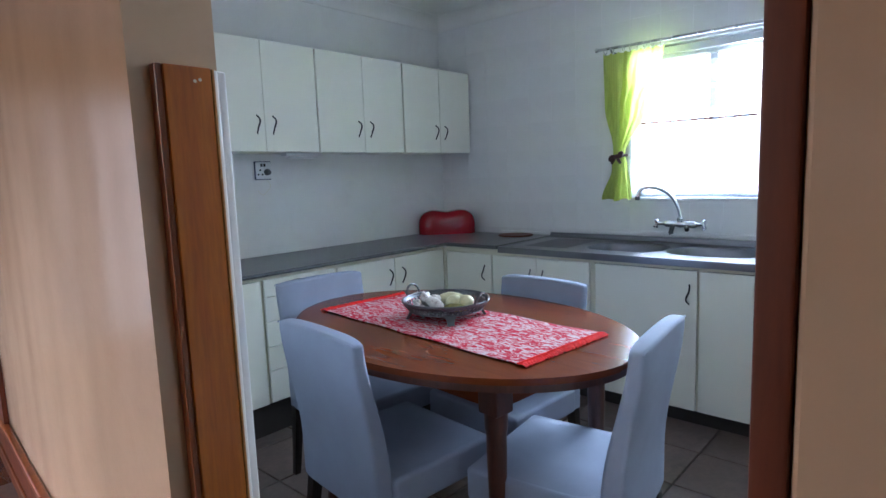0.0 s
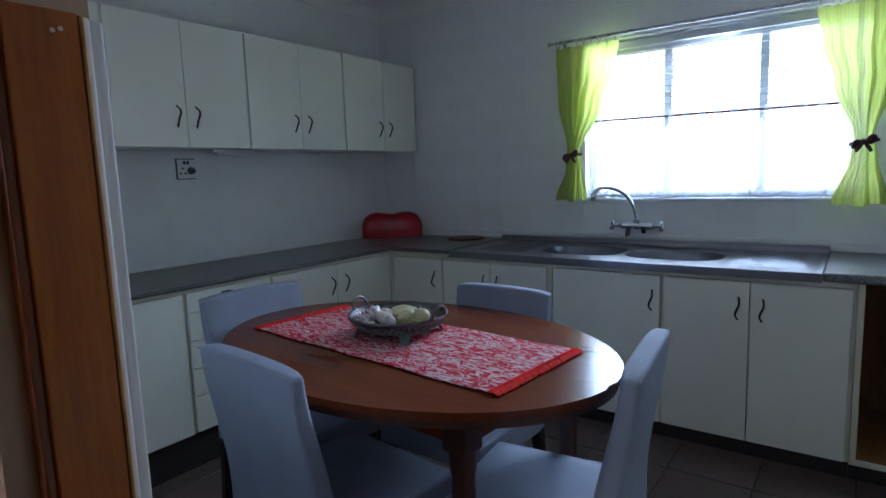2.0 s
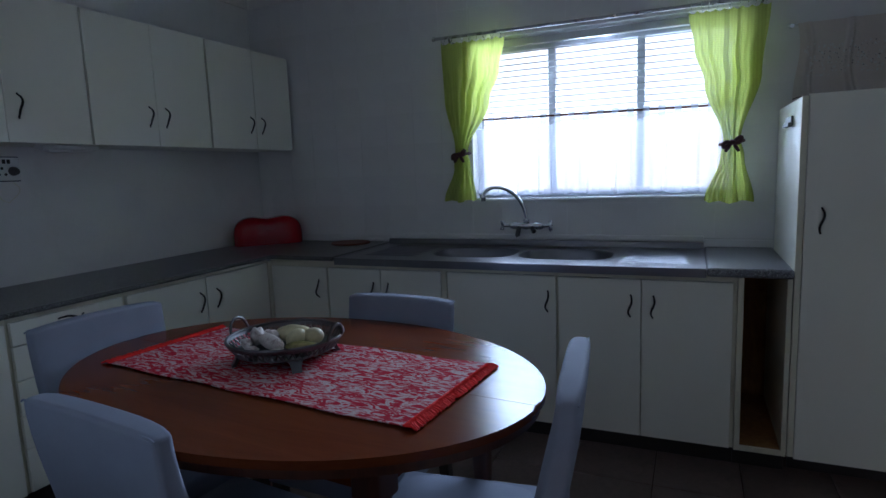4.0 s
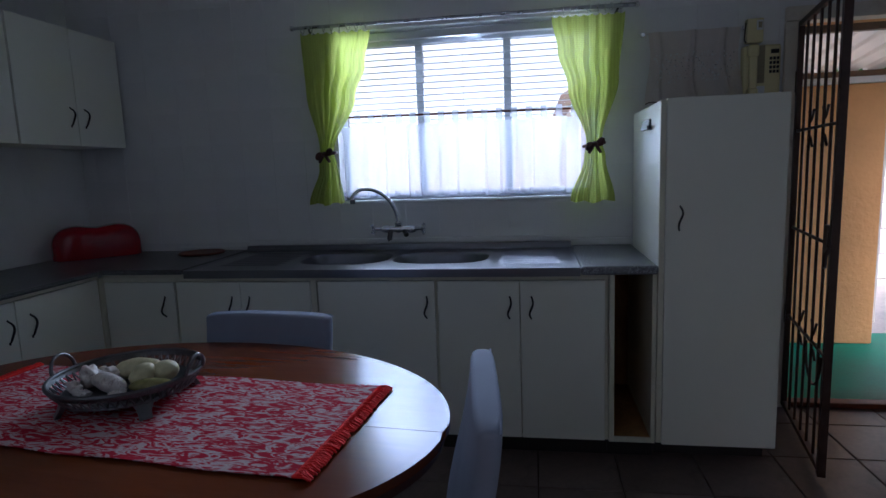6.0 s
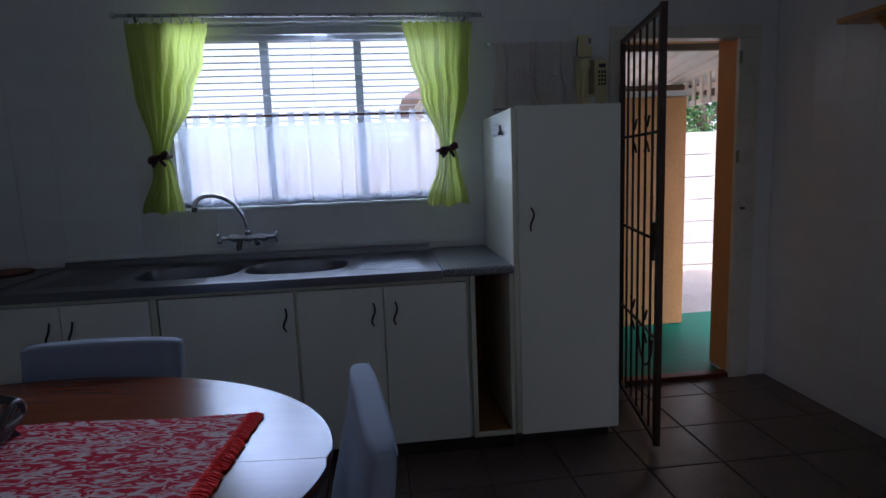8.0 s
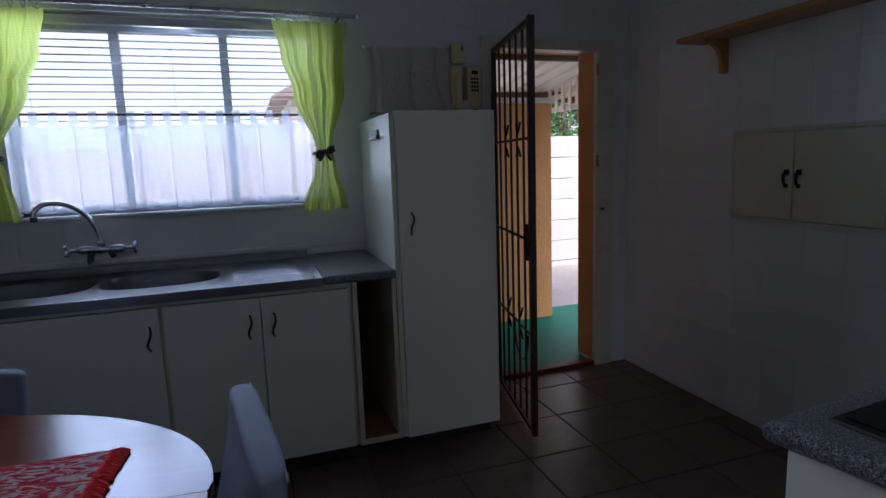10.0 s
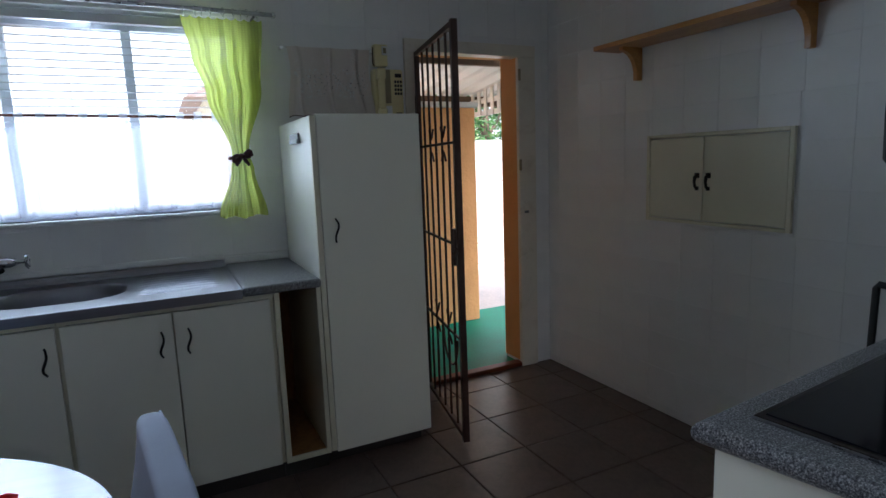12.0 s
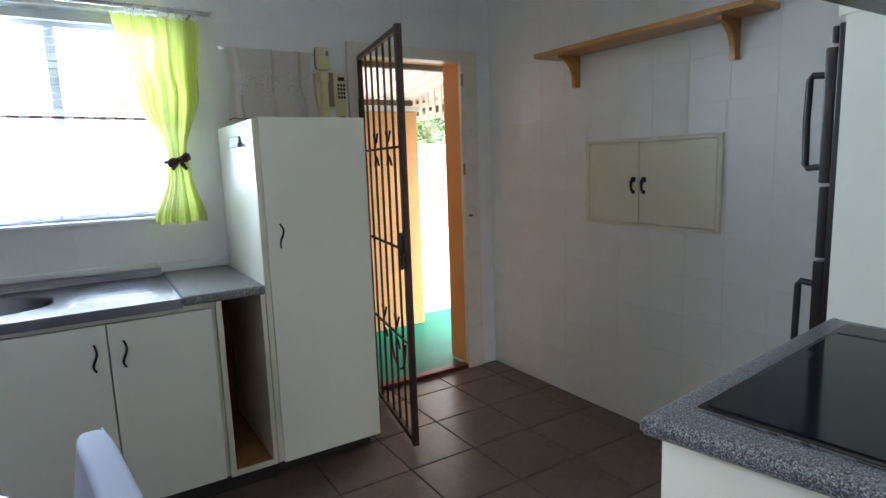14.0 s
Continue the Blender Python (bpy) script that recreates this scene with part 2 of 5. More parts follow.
M_PHONE = plain("yellowed_beige_plastic", (0.72, 0.64, 0.35), 0.4, var=0.05)
M_PHONED = plain("brown_grey_plastic", (0.30, 0.25, 0.15), 0.45, var=0.05)
M_BLACK = plain("black_plastic", (0.015, 0.015, 0.016), 0.35, var=0.1)
M_WHITEP = plain("white_plastic", (0.72, 0.73, 0.72), 0.35, var=0.03)
M_SOCKB = plain("dark_blue_surround", (0.04, 0.05, 0.09), 0.4, var=0.1)
M_HOB = plain("black_glass", (0.008, 0.008, 0.011), 0.10, var=0.05, bump=0, spec=0.18)
M_OVEN = plain("black_enamel_oven", (0.014, 0.010, 0.010), 0.3, var=0.15)
M_HOOD = plain("dark_brown_enamel", (0.022, 0.014, 0.010), 0.35, var=0.15)
M_ORANGE = plain("orange_plaster", (0.70, 0.35, 0.13), 0.8, var=0.07, scale=3, fine=26, bump=1.0, spec=0.2)
M_GREENF = plain("green_stoep_polish", (0.010, 0.22, 0.125), 0.5, var=0.28, scale=2.2, bump=0.2, spec=0.15)
M_YARD = plain("pale_sandy_ground", (0.50, 0.44, 0.36), 0.95, var=0.2, scale=2, fine=40, bump=0.6)
M_PRECAST = plain("white_precast_panel", (0.47, 0.44, 0.41), 0.85, var=0.07, scale=3, bump=0.4, dirt=(0.45, 0.36, 0.30), dirt_amount=0.4)
M_ROOFS = plain("white_roof_sheet", (0.66, 0.63, 0.58), 0.5, var=0.06, scale=3)
M_BEAM = plain("brown_beam", (0.14, 0.085, 0.05), 0.7, var=0.2)
M_LATT = plain("cream_lattice", (0.66, 0.61, 0.53), 0.6, var=0.06)
M_RTILE = plain("terracotta_roof", (0.24, 0.175, 0.16), 0.8, var=0.2, scale=5, bump=0.5)
M_PLAST = plain("house_plaster", (0.60, 0.55, 0.48), 0.85, var=0.08, scale=2)
M_BARK = plain("bark", (0.12, 0.085, 0.06), 0.9, var=0.3, scale=14, bump=0.9)
M_LEAF = leaf_material()
hn, hl = M_HALL.node_tree.nodes, M_HALL.node_tree.links
trowel = noise_node(hn, hl, vec_node(hn, hl, (2.6, 2.6, 0.12)), 1.0, 1)
hb = next(k for k in hn if k.type == "BUMP")
wavy = hn.new("ShaderNodeBump")
wavy.inputs["Strength"].default_value, wavy.inputs["Distance"].default_value = 0.5, 0.05
hl.new(trowel.outputs["Fac"], wavy.inputs["Height"])
hl.new(wavy.outputs["Normal"], hb.inputs["Normal"])
for node in M_ORANGE.node_tree.nodes:
    if node.type == "BUMP":
        node.inputs["Distance"].default_value = 0.008
# blue of the sky's sheen on the tabletop is put into the specular tint
M_TABLE.node_tree.nodes["Principled BSDF"].inputs["Specular Tint"].default_value = (0.42, 0.52, 1.0, 1)
M_TABLE.node_tree.nodes["Principled BSDF"].inputs["Specular IOR Level"].default_value = 0.27
M_HALLF = wood("hall_floor_board", (0.10, 0.045, 0.022), (0.18, 0.09, 0.045), 0.16, (1, 9, 9), 2.0)

# ---- building helpers ----
BASE = {}


def thing(name, at, label, category, group="", kind="", rz=0.0):
    ob = new(name)
    ob.empty_display_size = 0.05
    ob.matrix_world = pose(*at, 0, 0, rz)
    BASE[ob] = pose(*at, 0, 0, rz)
    return tagged(ob, label, category, group, kind)


def weigh_normals(me, limit):
    """Normals weighted by area, so that flat faces stay flat beside their rounded edges."""
    at = [[] for _ in me.vertices]
    for p in me.polygons:
        for v in p.vertices:
            at[v].append((p.normal.copy(), p.area))
    normals = []
    for p in me.polygons:
        for v in p.vertices:
            n = Vector((0, 0, 0))
            for q, area in at[v]:
                if q.dot(p.normal) > limit:
                    n += q * area
            normals.append(n.normalized() if n.length > 1e-12 else p.normal.copy())
    me.normals_split_custom_set(normals)


def finish(name, bm, material, smooth=None):
    bmesh.ops.recalc_face_normals(bm, faces=bm.faces[:])
    me = bpy.data.meshes.new(name)
    bm.to_mesh(me)
    bm.free()
    for k in material if isinstance(material, (list, tuple)) else (material,):
        me.materials.append(k)
    if smooth:
        me.shade_smooth()
        if smooth != 180:
            me.set_sharp_from_angle(angle=radians(smooth))
            if len(me.polygons) < 1500:
                weigh_normals(me, math.cos(radians(smooth)))
    return me


def part(name, bm, material, parent, label="", smooth=40, local=False):
    """Links a bmesh, in world places (or the thing's own, if local), as one mesh under a thing or a part."""
    m = BASE[parent]
    if not local:
        bm.transform(m.inverted())
    ob = new(name, finish(name, bm, material, smooth))
    ob.parent = parent
    BASE[ob] = m
    return tagged(ob, label)


def solid(name, bm, material, label, category="", kind="structure", smooth=40):
    ob = new(name, finish(name, bm, material, smooth))
    BASE[ob] = Matrix()
    return tagged(ob, label, category or name.split("_")[0], kind=kind)


def box(lo, hi, bevel=0.0, seg=2, bm=None):
    """A bevelled box between two corners."""
    b = bmesh.new()
    bmesh.ops.create_cube(b, size=1)
    c, s = [(p + q) / 2 for p, q in zip(lo, hi)], [abs(q - p) for p, q in zip(lo, hi)]
    for v in b.verts:
        v.co = Vector(v.co[i] * s[i] + c[i] for i in range(3))
    if bevel:
        bmesh.ops.bevel(b, geom=b.edges[:], offset=min(bevel, min(s) * 0.45), segments=seg, affect="EDGES", profile=0.5)
    return join(bm, b) if bm else b


def join(bm, other):
    me = bpy.data.meshes.new("tmp")
    other.to_mesh(me)
    other.free()
    bm.from_mesh(me)
    bpy.data.meshes.remove(me)
    return bm


def tube(points, radius, sides=8, bm=None, closed=False, taper=None):
    """A round bar along points."""
    b = bm or bmesh.new()
    pts = [Vector(p) for p in points]
    n = len(pts)
    rings = []
    up = None
    for i, p in enumerate(pts):
        a = pts[i - 1] if (i or closed) else p
        c = pts[(i + 1) % n] if (i < n - 1 or closed) else p
        d = (c - a).normalized()
        if up is None:
            up = Vector((0, 0, 1)) if abs(d.z) < 0.9 else Vector((1, 0, 0))
        side = d.cross(up).normalized()
        up = side.cross(d).normalized()
        r = radius * (taper[i] if taper else 1)
        rings.append([b.verts.new(p + r * (math.cos(k) * side + math.sin(k) * up)) for k in (2 * math.pi * j / sides for j in range(sides))])
    for i in range(n if closed else n - 1):
        q, w = rings[i], rings[(i + 1) % n]
        for j in range(sides):
            b.faces.new((q[j], q[(j + 1) % sides], w[(j + 1) % sides], w[j]))
    if not closed:
        b.faces.new(rings[0][::-1]), b.faces.new(rings[-1])
    return b


def lathe(profile, centre=(0, 0, 0), sides=32, bm=None):
    """Turned shape from (radius, height) pairs, closed at both ends."""
    b = bm or bmesh.new()
    rings = []
    for r, z in profile:
        rings.append([b.verts.new((centre[0] + r * math.cos(k), centre[1] + r * math.sin(k), centre[2] + z)) for k in (2 * math.pi * j / sides for j in range(sides))])
    for q, w in zip(rings, rings[1:]):
        for j in range(sides):
            b.faces.new((q[j], q[(j + 1) % sides], w[(j + 1) % sides], w[j]))
    b.faces.new(rings[0][::-1]), b.faces.new(rings[-1])
    return b


def sheet(fn, nu, nv):
    """A grid of faces from a function of (u, v) in 0..1."""
    b = bmesh.new()
    g = [[b.verts.new(fn(i / nu, j / nv)) for j in range(nv + 1)] for i in range(nu + 1)]
    for i in range(nu):
        for j in range(nv):
            b.faces.new((g[i][j], g[i + 1][j], g[i + 1][j + 1], g[i][j + 1]))
    return b


def extrude_outline(outline, z0, z1, bevel=0.0, seg=2, keep=None):
    b = bmesh.new()
    low = [b.verts.new((x, y, z0)) for x, y in outline]
    top = [b.verts.new((x, y, z1)) for x, y in outline]
    n = len(outline)
    b.faces.new(low[::-1])
    f = b.faces.new(top)
    for i in range(n):
        b.faces.new((low[i], low[(i + 1) % n], top[(i + 1) % n], top[i]))
    if bevel:
        rim = [e for e in b.edges if abs(e.verts[0].co.z - e.verts[1].co.z) < 1e-6 and not (keep and keep(e.verts[0].co) and keep(e.verts[1].co))]
        bmesh.ops.bevel(b, geom=rim, offset=bevel, segments=seg, affect="EDGES", profile=0.5)
    return b


def smoothstep(a, b, x):
    k = max(0.0, min(1.0, (x - a) / (b - a)))
    return k * k * (3 - 2 * k)


def lerp(a, b, k):
    return a + (b - a) * k


def along(stops, z):
    """Piecewise smooth value over falling z."""
    for (z0, a), (z1, b) in zip(stops, stops[1:]):
        if z <= z0 and z >= z1:
            return lerp(a, b, smoothstep(0, 1, (z0 - z) / (z0 - z1)))
    return stops[-1][1] if z < stops[-1][0] else stops[0][1]

# ---- structure ----
WX, EX, NY, NT = -2.60, 2.36, 4.53, 0.19     # west and east walls, north wall and its thickness
SY, SH = 1.438, 1.285                         # south wall: kitchen face and hall face
CZ = 2.60
OPEN_L, OPEN_R = -0.375, 0.548
WIN = (-0.96, 0.48, 1.165, 2.10)             # window opening: x, x, z, z
DOOR = (1.44, 2.13, 0.0, 2.00)

b = box((WX - 0.15, SH, -0.12), (EX + 0.15, NY + NT, -0.012))
solid("floor_base", b, M_FGROUT, "dark grout bed under the kitchen floor tiles", "floor", smooth=None)
solid("hall_floor", extrude_outline([(-5.2, -1.7), (1.7, -1.7), (1.7, SH), (OPEN_L, SH), (-5.2, 1.62)], -0.12, -0.002), M_HALLF, "dark polished wooden passage floor", "floor", smooth=None)

b = box((WX - 0.15, NY, 0), (WIN[0], NY + NT, CZ))
box((WIN[0], NY, 0), (WIN[1], NY + NT, WIN[2]), bm=b)
box((WIN[0], NY, WIN[3]), (WIN[1], NY + NT, CZ), bm=b)
box((WIN[1], NY, 0), (DOOR[0], NY + NT, CZ), bm=b)
box((DOOR[0], NY, DOOR[3]), (DOOR[1], NY + NT, CZ), bm=b)
box((DOOR[1], NY, 0), (EX + 0.15, NY + NT, CZ), bm=b)
wall_n = solid("wall_north", b, M_GROUT, "white tiled kitchen wall with window and back door", "wall", smooth=None)
wall_e = solid("wall_east", box((EX, SY, 0), (EX + 0.15, NY, CZ)), M_GROUT, "white tiled kitchen side wall with a small hatch", "wall", smooth=None)
wall_w = solid("wall_west", box((WX - 0.15, SY, 0), (WX, NY, CZ)), M_WALL, "grey-white painted wall behind the cupboards", "wall", smooth=None)
b = extrude_outline([(OPEN_L, SH), (OPEN_L, SY), (-2.75, 1.47), (-5.2, 1.75), (-5.2, 1.615)], 0, CZ)
box((OPEN_R + 0.0225, SH, 0), (1.7, SY, CZ), 0.004, bm=b)
box((OPEN_L, SH, 2.25), (OPEN_R + 0.0225, SY, CZ), bm=b)
solid("wall_south", b, M_HALL, "cream painted wall between passage and kitchen", "wall", smooth=None)
b = box((WX, 1.4745, 0), (OPEN_L - 0.252, 1.4785, CZ))
box((OPEN_R + 0.03, SY + 0.0005, 0), (1.7, SY + 0.004, CZ), bm=b)
box((OPEN_L + 0.003, SY + 0.0005, 2.255), (OPEN_R + 0.03, SY + 0.004, CZ), bm=b)
solid("wall_south_plaster", b, M_WALL, "white painted kitchen face of the passage wall", "wall", smooth=None)
b = box((1.7, SY - 0.15, 0), (EX + 0.15, SY, CZ))
solid("wall_south_east", b, M_WALL, "painted wall behind the hob counter", "wall", smooth=None)
# passage that the walk starts in
b = box((-5.35, -1.7, 0), (-5.2, 1.75, CZ))
box((1.7, -1.7, 0), (1.85, SH, CZ), bm=b)
# unseen opening left in this side, added to let sun onto the passage floor
box((-5.2, -1.85, 0), (-2.7, -1.7, CZ), bm=b)
box((-1.3, -1.85, 0), (1.7, -1.7, CZ), bm=b)
box((-2.7, -1.85, 0), (-1.3, -1.7, 0.9), bm=b)
box((-2.7, -1.85, 2.2), (-1.3, -1.7, CZ), bm=b)
solid("hall_wall", b, M_HALL, "cream painted passage walls", "wall", smooth=None)
sk = solid("skirting_board", extrude_outline([(OPEN_L - 0.02, SH + 0.0005), (-5.2, 1.614), (-5.2, 1.590), (OPEN_L - 0.02, SH - 0.022)], 0, 0.25, 0.004), M_JAMBD, "tall dark varnished skirting board along the passage wall", "baseboard")
part("moulding", extrude_outline([(OPEN_L - 0.02, SH - 0.001), (-5.2, 1.612), (-5.2, 1.580), (OPEN_L - 0.02, SH - 0.032)], 0.2502, 0.285, 0.010, 3), M_JAMBD2, sk, "rounded top moulding")
part("moulding", extrude_outline([(OPEN_L - 0.02, SH - 0.0225), (-5.2, 1.5895), (-5.2, 1.580), (OPEN_L - 0.02, SH - 0.032)], 0.10, 0.125, 0.004), M_JAMBD2, sk)
solid("passage_door_trim", extrude_outline([(-2.59, 1.434), (-2.74, 1.444), (-2.74, 1.4245), (-2.59, 1.4145)], 0.0, 2.08, 0.006), M_JAMBD, "dark varnished architrave of a passage door", "trim")
solid("ceiling", box((-5.35, -1.85, CZ), (EX + 0.15, NY + NT, CZ + 0.1)), M_CEIL, "white painted ceiling", "ceiling", smooth=None)

# coved cornice round the kitchen
def cove(p, q, inward):
    bb = bmesh.new()
    prof = [(0.0, -0.10), (0.006, -0.098)] + [(0.008 + 0.085 * (1 - math.cos(k)), -0.092 + 0.085 * math.sin(k)) for k in (0.1 * j * math.pi / 2 for j in range(1, 10))] + [(0.10, -0.004), (0.10, -0.001)]
    rows = [[bb.verts.new((e[0] + inward[0] * d, e[1] + inward[1] * d, CZ + h)) for d, h in prof] for e in (p, q)]
    for i in range(len(prof) - 1):
        bb.faces.new((rows[0][i], rows[1][i], rows[1][i + 1], rows[0][i + 1]))
    return bb
b = cove((WX, NY), (EX, NY), (0, -1))
join(b, cove((WX, SY), (WX, NY), (1, 0))), join(b, cove((EX, SY), (EX, NY), (-1, 0)))
solid("cornice_trim", b, M_CEIL, "white coved plaster cornice", "trim")

# doorway boards between passage and kitchen
lining = solid("door_lining", box((OPEN_L + 0.001, 1.331, 0), (OPEN_L + 0.027, 1.4135, 1.553), 0.003), M_JAMB, "orange varnished wooden board on the doorway's side", "trim")
part("dark_edge", box((OPEN_L + 0.001, 1.318, 0), (OPEN_L + 0.024, 1.3305, 1.553), 0.003), M_JAMBD2, lining, "darker red-brown edge")
part("yellow_edge", box((OPEN_L + 0.001, 1.4138, 0), (OPEN_L + 0.0275, 1.4190, 1.551), 0.0015), M_PINE, lining, "thin yellow edge")
for hy, hz in ((1.383, 1.528), (1.392, 1.531)):
    part("chip", tube([(OPEN_L + 0.0268, hy, hz), (OPEN_L + 0.0276, hy, hz)], 0.003, 8), M_RAIL, lining, "pale chip in the varnish")
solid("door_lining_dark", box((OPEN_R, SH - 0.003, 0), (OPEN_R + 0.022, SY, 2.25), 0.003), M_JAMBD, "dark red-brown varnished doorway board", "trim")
b = box((OPEN_L + 0.001, 1.4195, 0), (OPEN_L + 0.016, SY - 0.006, 1.553), 0.004)
box((OPEN_L + 0.001, SY - 0.006, 0), (OPEN_L + 0.010, SY + 0.012, 1.553), 0.004, bm=b)
box((OPEN_L - 0.25, SY + 0.001, 0), (OPEN_L + 0.001, SY + 0.012, 1.553), 0.003, bm=b)
solid("tile_edge_trim", b, M_TILE, "white glazed tile edging round the doorway corner", "trim")

# window: steel frame, three lights, sill
win = thing("window_1", ((WIN[0] + WIN[1]) / 2, NY, WIN[2]), "white steel window with three lights over the sink", "window", kind="structure")
x0, x1, z0, z1 = WIN
fy0, fy1 = NY + 0.10, NY + 0.135
b = box((x0, fy0, z0), (x0 + 0.035, fy1, z1), 0.003)
for lo, hi in (((x1 - 0.035, fy0, z0), (x1, fy1, z1)), ((x0, fy0, z0), (x1, fy1, z0 + 0.035)), ((x0, fy0, z1 - 0.075), (x1, fy1, z1))):
    box(lo, hi, 0.003, bm=b)
part("window_frame", b, M_STFRAME, win)
for mx in (-0.492, 0.0):
    part("mullion", box((mx - 0.021, fy0 - 0.004, z0 + 0.035), (mx + 0.021, fy1 + 0.004, z1 - 0.075), 0.004), M_STFRAME, win)
for a, c in ((x0 + 0.035, -0.513), (-0.471, -0.021), (0.021, x1 - 0.035)):
    pane = part("pane", box((a, fy0 + 0.014, z0 + 0.035), (c, fy0 + 0.018, z1 - 0.075)), M_GLASS, win, smooth=None)
    pane.visible_shadow = False
part("window_sill", box((x0 - 0.01, NY - 0.018, z0 - 0.02), (x1 + 0.01, fy0, z0), 0.005), M_TILE, win)
b = bmesh.new()
for rx in (x0, x1):
    s = 0.003 if rx == x0 else -0.003
    box((rx, NY + 0.001, z0), (rx + s, fy0, z1), bm=b)
box((x0, NY + 0.001, z1 - 0.003), (x1, fy0, z1), bm=b)
part("reveal", b, M_WALL, win, smooth=None)

# back door frame
df = thing("door_1", ((DOOR[0] + DOOR[1]) / 2, NY, 0), "cream painted door frame, doorway standing open to the patio", "door frame", kind="structure")
part("jamb", box((DOOR[0] - 0.075, NY - 0.02, 0), (DOOR[0] + 0.012, NY + 0.012, DOOR[3] - 0.02), 0.006), M_DOORF, df)
part("jamb", box((DOOR[1] - 0.012, NY - 0.02, 0), (DOOR[1] + 0.115, NY + 0.012, DOOR[3] - 0.02), 0.006), M_DOORF, df)
part("head", box((DOOR[0] - 0.075, NY - 0.022, DOOR[3] - 0.02), (DOOR[1] + 0.115, NY + 0.07, DOOR[3] + 0.05), 0.006), M_DOORF, df)
part("threshold", box((DOOR[0], NY - 0.015, 0.0), (DOOR[1], NY + 0.055, 0.030), 0.008), M_JAMBD, df, "worn red-brown wooden threshold")
part("outer_sill", box((DOOR[0], NY + 0.056, 0.0), (DOOR[1], NY + NT + 0.02, 0.016), 0.006), M_GREENF, df, "green painted outer sill")
b = box((DOOR[1] - 0.008, NY + 0.013, 0.036), (DOOR[1] - 0.001, NY + NT, DOOR[3]))
box((DOOR[0] + 0.001, NY + 0.013, 0.036), (DOOR[0] + 0.008, NY + NT, DOOR[3]), bm=b)
box((DOOR[0] + 0.008, NY + 0.072, DOOR[3] - 0.008), (DOOR[1] - 0.008, NY + NT, DOOR[3] - 0.001), bm=b)
part("plastered_reveal", b, M_ORANGE, df, "orange plastered reveal", smooth=None)
for hz in (1.84, 1.29):
    part("hinge", box((DOOR[1] - 0.014, NY - 0.025, hz), (DOOR[1] + 0.004, NY - 0.019, hz + 0.07), 0.002), M_PHONED, df)
part("strike_plate", box((DOOR[1] + 0.02, NY - 0.03, 1.02), (DOOR[1] + 0.05, NY - 0.019, 1.035), 0.003), M_PEWTER, df)

# ---- fitted kitchen ----


def handle_data():
    """Wavy pull of 110 mm along z, standing off towards -y."""
    pts = []
    for i in range(15):
        k = i / 14
        z = lerp(-0.052, 0.052, k)
        pts.append((0.0075 * math.sin((k - 0.5) * 2 * math.pi), -0.026 * math.sin(math.pi * min(1, max(0, k * 1.16 - 0.08))) ** 0.5 - 0.002, z))
    bb = tube(pts, 0.0037, 8, taper=[1.35 - 0.35 * abs(2 * i / 14 - 1) for i in range(15)])
    return finish("handle", bb, M_IRON, 60)


HANDLE = handle_data()


def put_handle(parent, x, y, z, rz=0.0, lying=False):
    ob = new("handle", HANDLE)
    ob.parent = parent
    m = pose(x, y, z, 0, 0, rz) @ (pose(0, 0, 0, 0, 90, 0) if lying else Matrix())
    ob.matrix_local = BASE[parent].inverted() @ m
    return tagged(ob, "dark wavy metal handle")


FY, FX, BD = 3.865, -2.00, 0.018        # fronts of the north and the west row, board thickness
KZ, DZ0, DZ1, TZ = 0.088, 0.092, 0.826, 0.852


def base_north(xa, xb, doors, label, back=NY - 0.004, side=0.70):
    t = thing("base_cabinet", ((xa + xb) / 2, (FY + back) / 2, 0), label, "cabinet", "base cabinets")
    bb = box((xa, FY + BD + 0.002, KZ), (xa + BD, back, side))
    box((xb - BD, FY + BD + 0.002, KZ), (xb, back, side), bm=bb)
    if side < TZ:
        for x in (xa, xb - BD):
            box((x, FY + BD + 0.002, side), (x + BD, FY + 0.075, TZ), bm=bb)
    box((xa + BD, FY + BD + 0.002, KZ), (xb - BD, back, KZ + BD), bm=bb)
    box((xa + BD, back - 0.01, KZ + BD), (xb - BD, back, side), bm=bb)
    part("carcass", bb, M_RAIL, t, "cream carcass", smooth=None)
    part("top_rail", box((xa, FY + 0.004, DZ1 + 0.004), (xb, FY + BD + 0.001, TZ), 0.002), M_RAIL, t)
    part("kickboard", box((xa, FY + 0.06, 0), (xb, FY + 0.075, KZ)), M_KICK, t, "black recessed kickboard", smooth=None)
    for a, c, h in doors:
        d = part("door", box((a + 0.002, FY, DZ0), (c - 0.002, FY + BD, DZ1), 0.0025), M_CAB, t)
        if h is not None:
            put_handle(d, h, FY, 0.705)
    return t


base_north(-2.018, -1.605, [(-1.996, -1.61, -1.665)], "white melamine corner base cabinet with one door", 4.1, TZ)
corner = bpy.data.objects["base_cabinet"]
part("corner_post", box((-2.0195, FY - 0.022, KZ), (-1.9985, FY + 0.018, TZ), 0.002), M_RAIL, corner)
base_north(-1.605, -0.905, [(-1.60, -1.265, -1.31), (-1.265, -0.91, -1.22)], "white double-door base cabinet under the sink's drainer")
base_north(-0.905, -0.31, [(-0.875, -0.315, -0.355)], "white single-door base cabinet under the sink")
base_north(-0.31, 0.452, [(-0.305, 0.068, 0.022), (0.068, 0.438, 0.118)], "white double-door base cabinet under the sink")

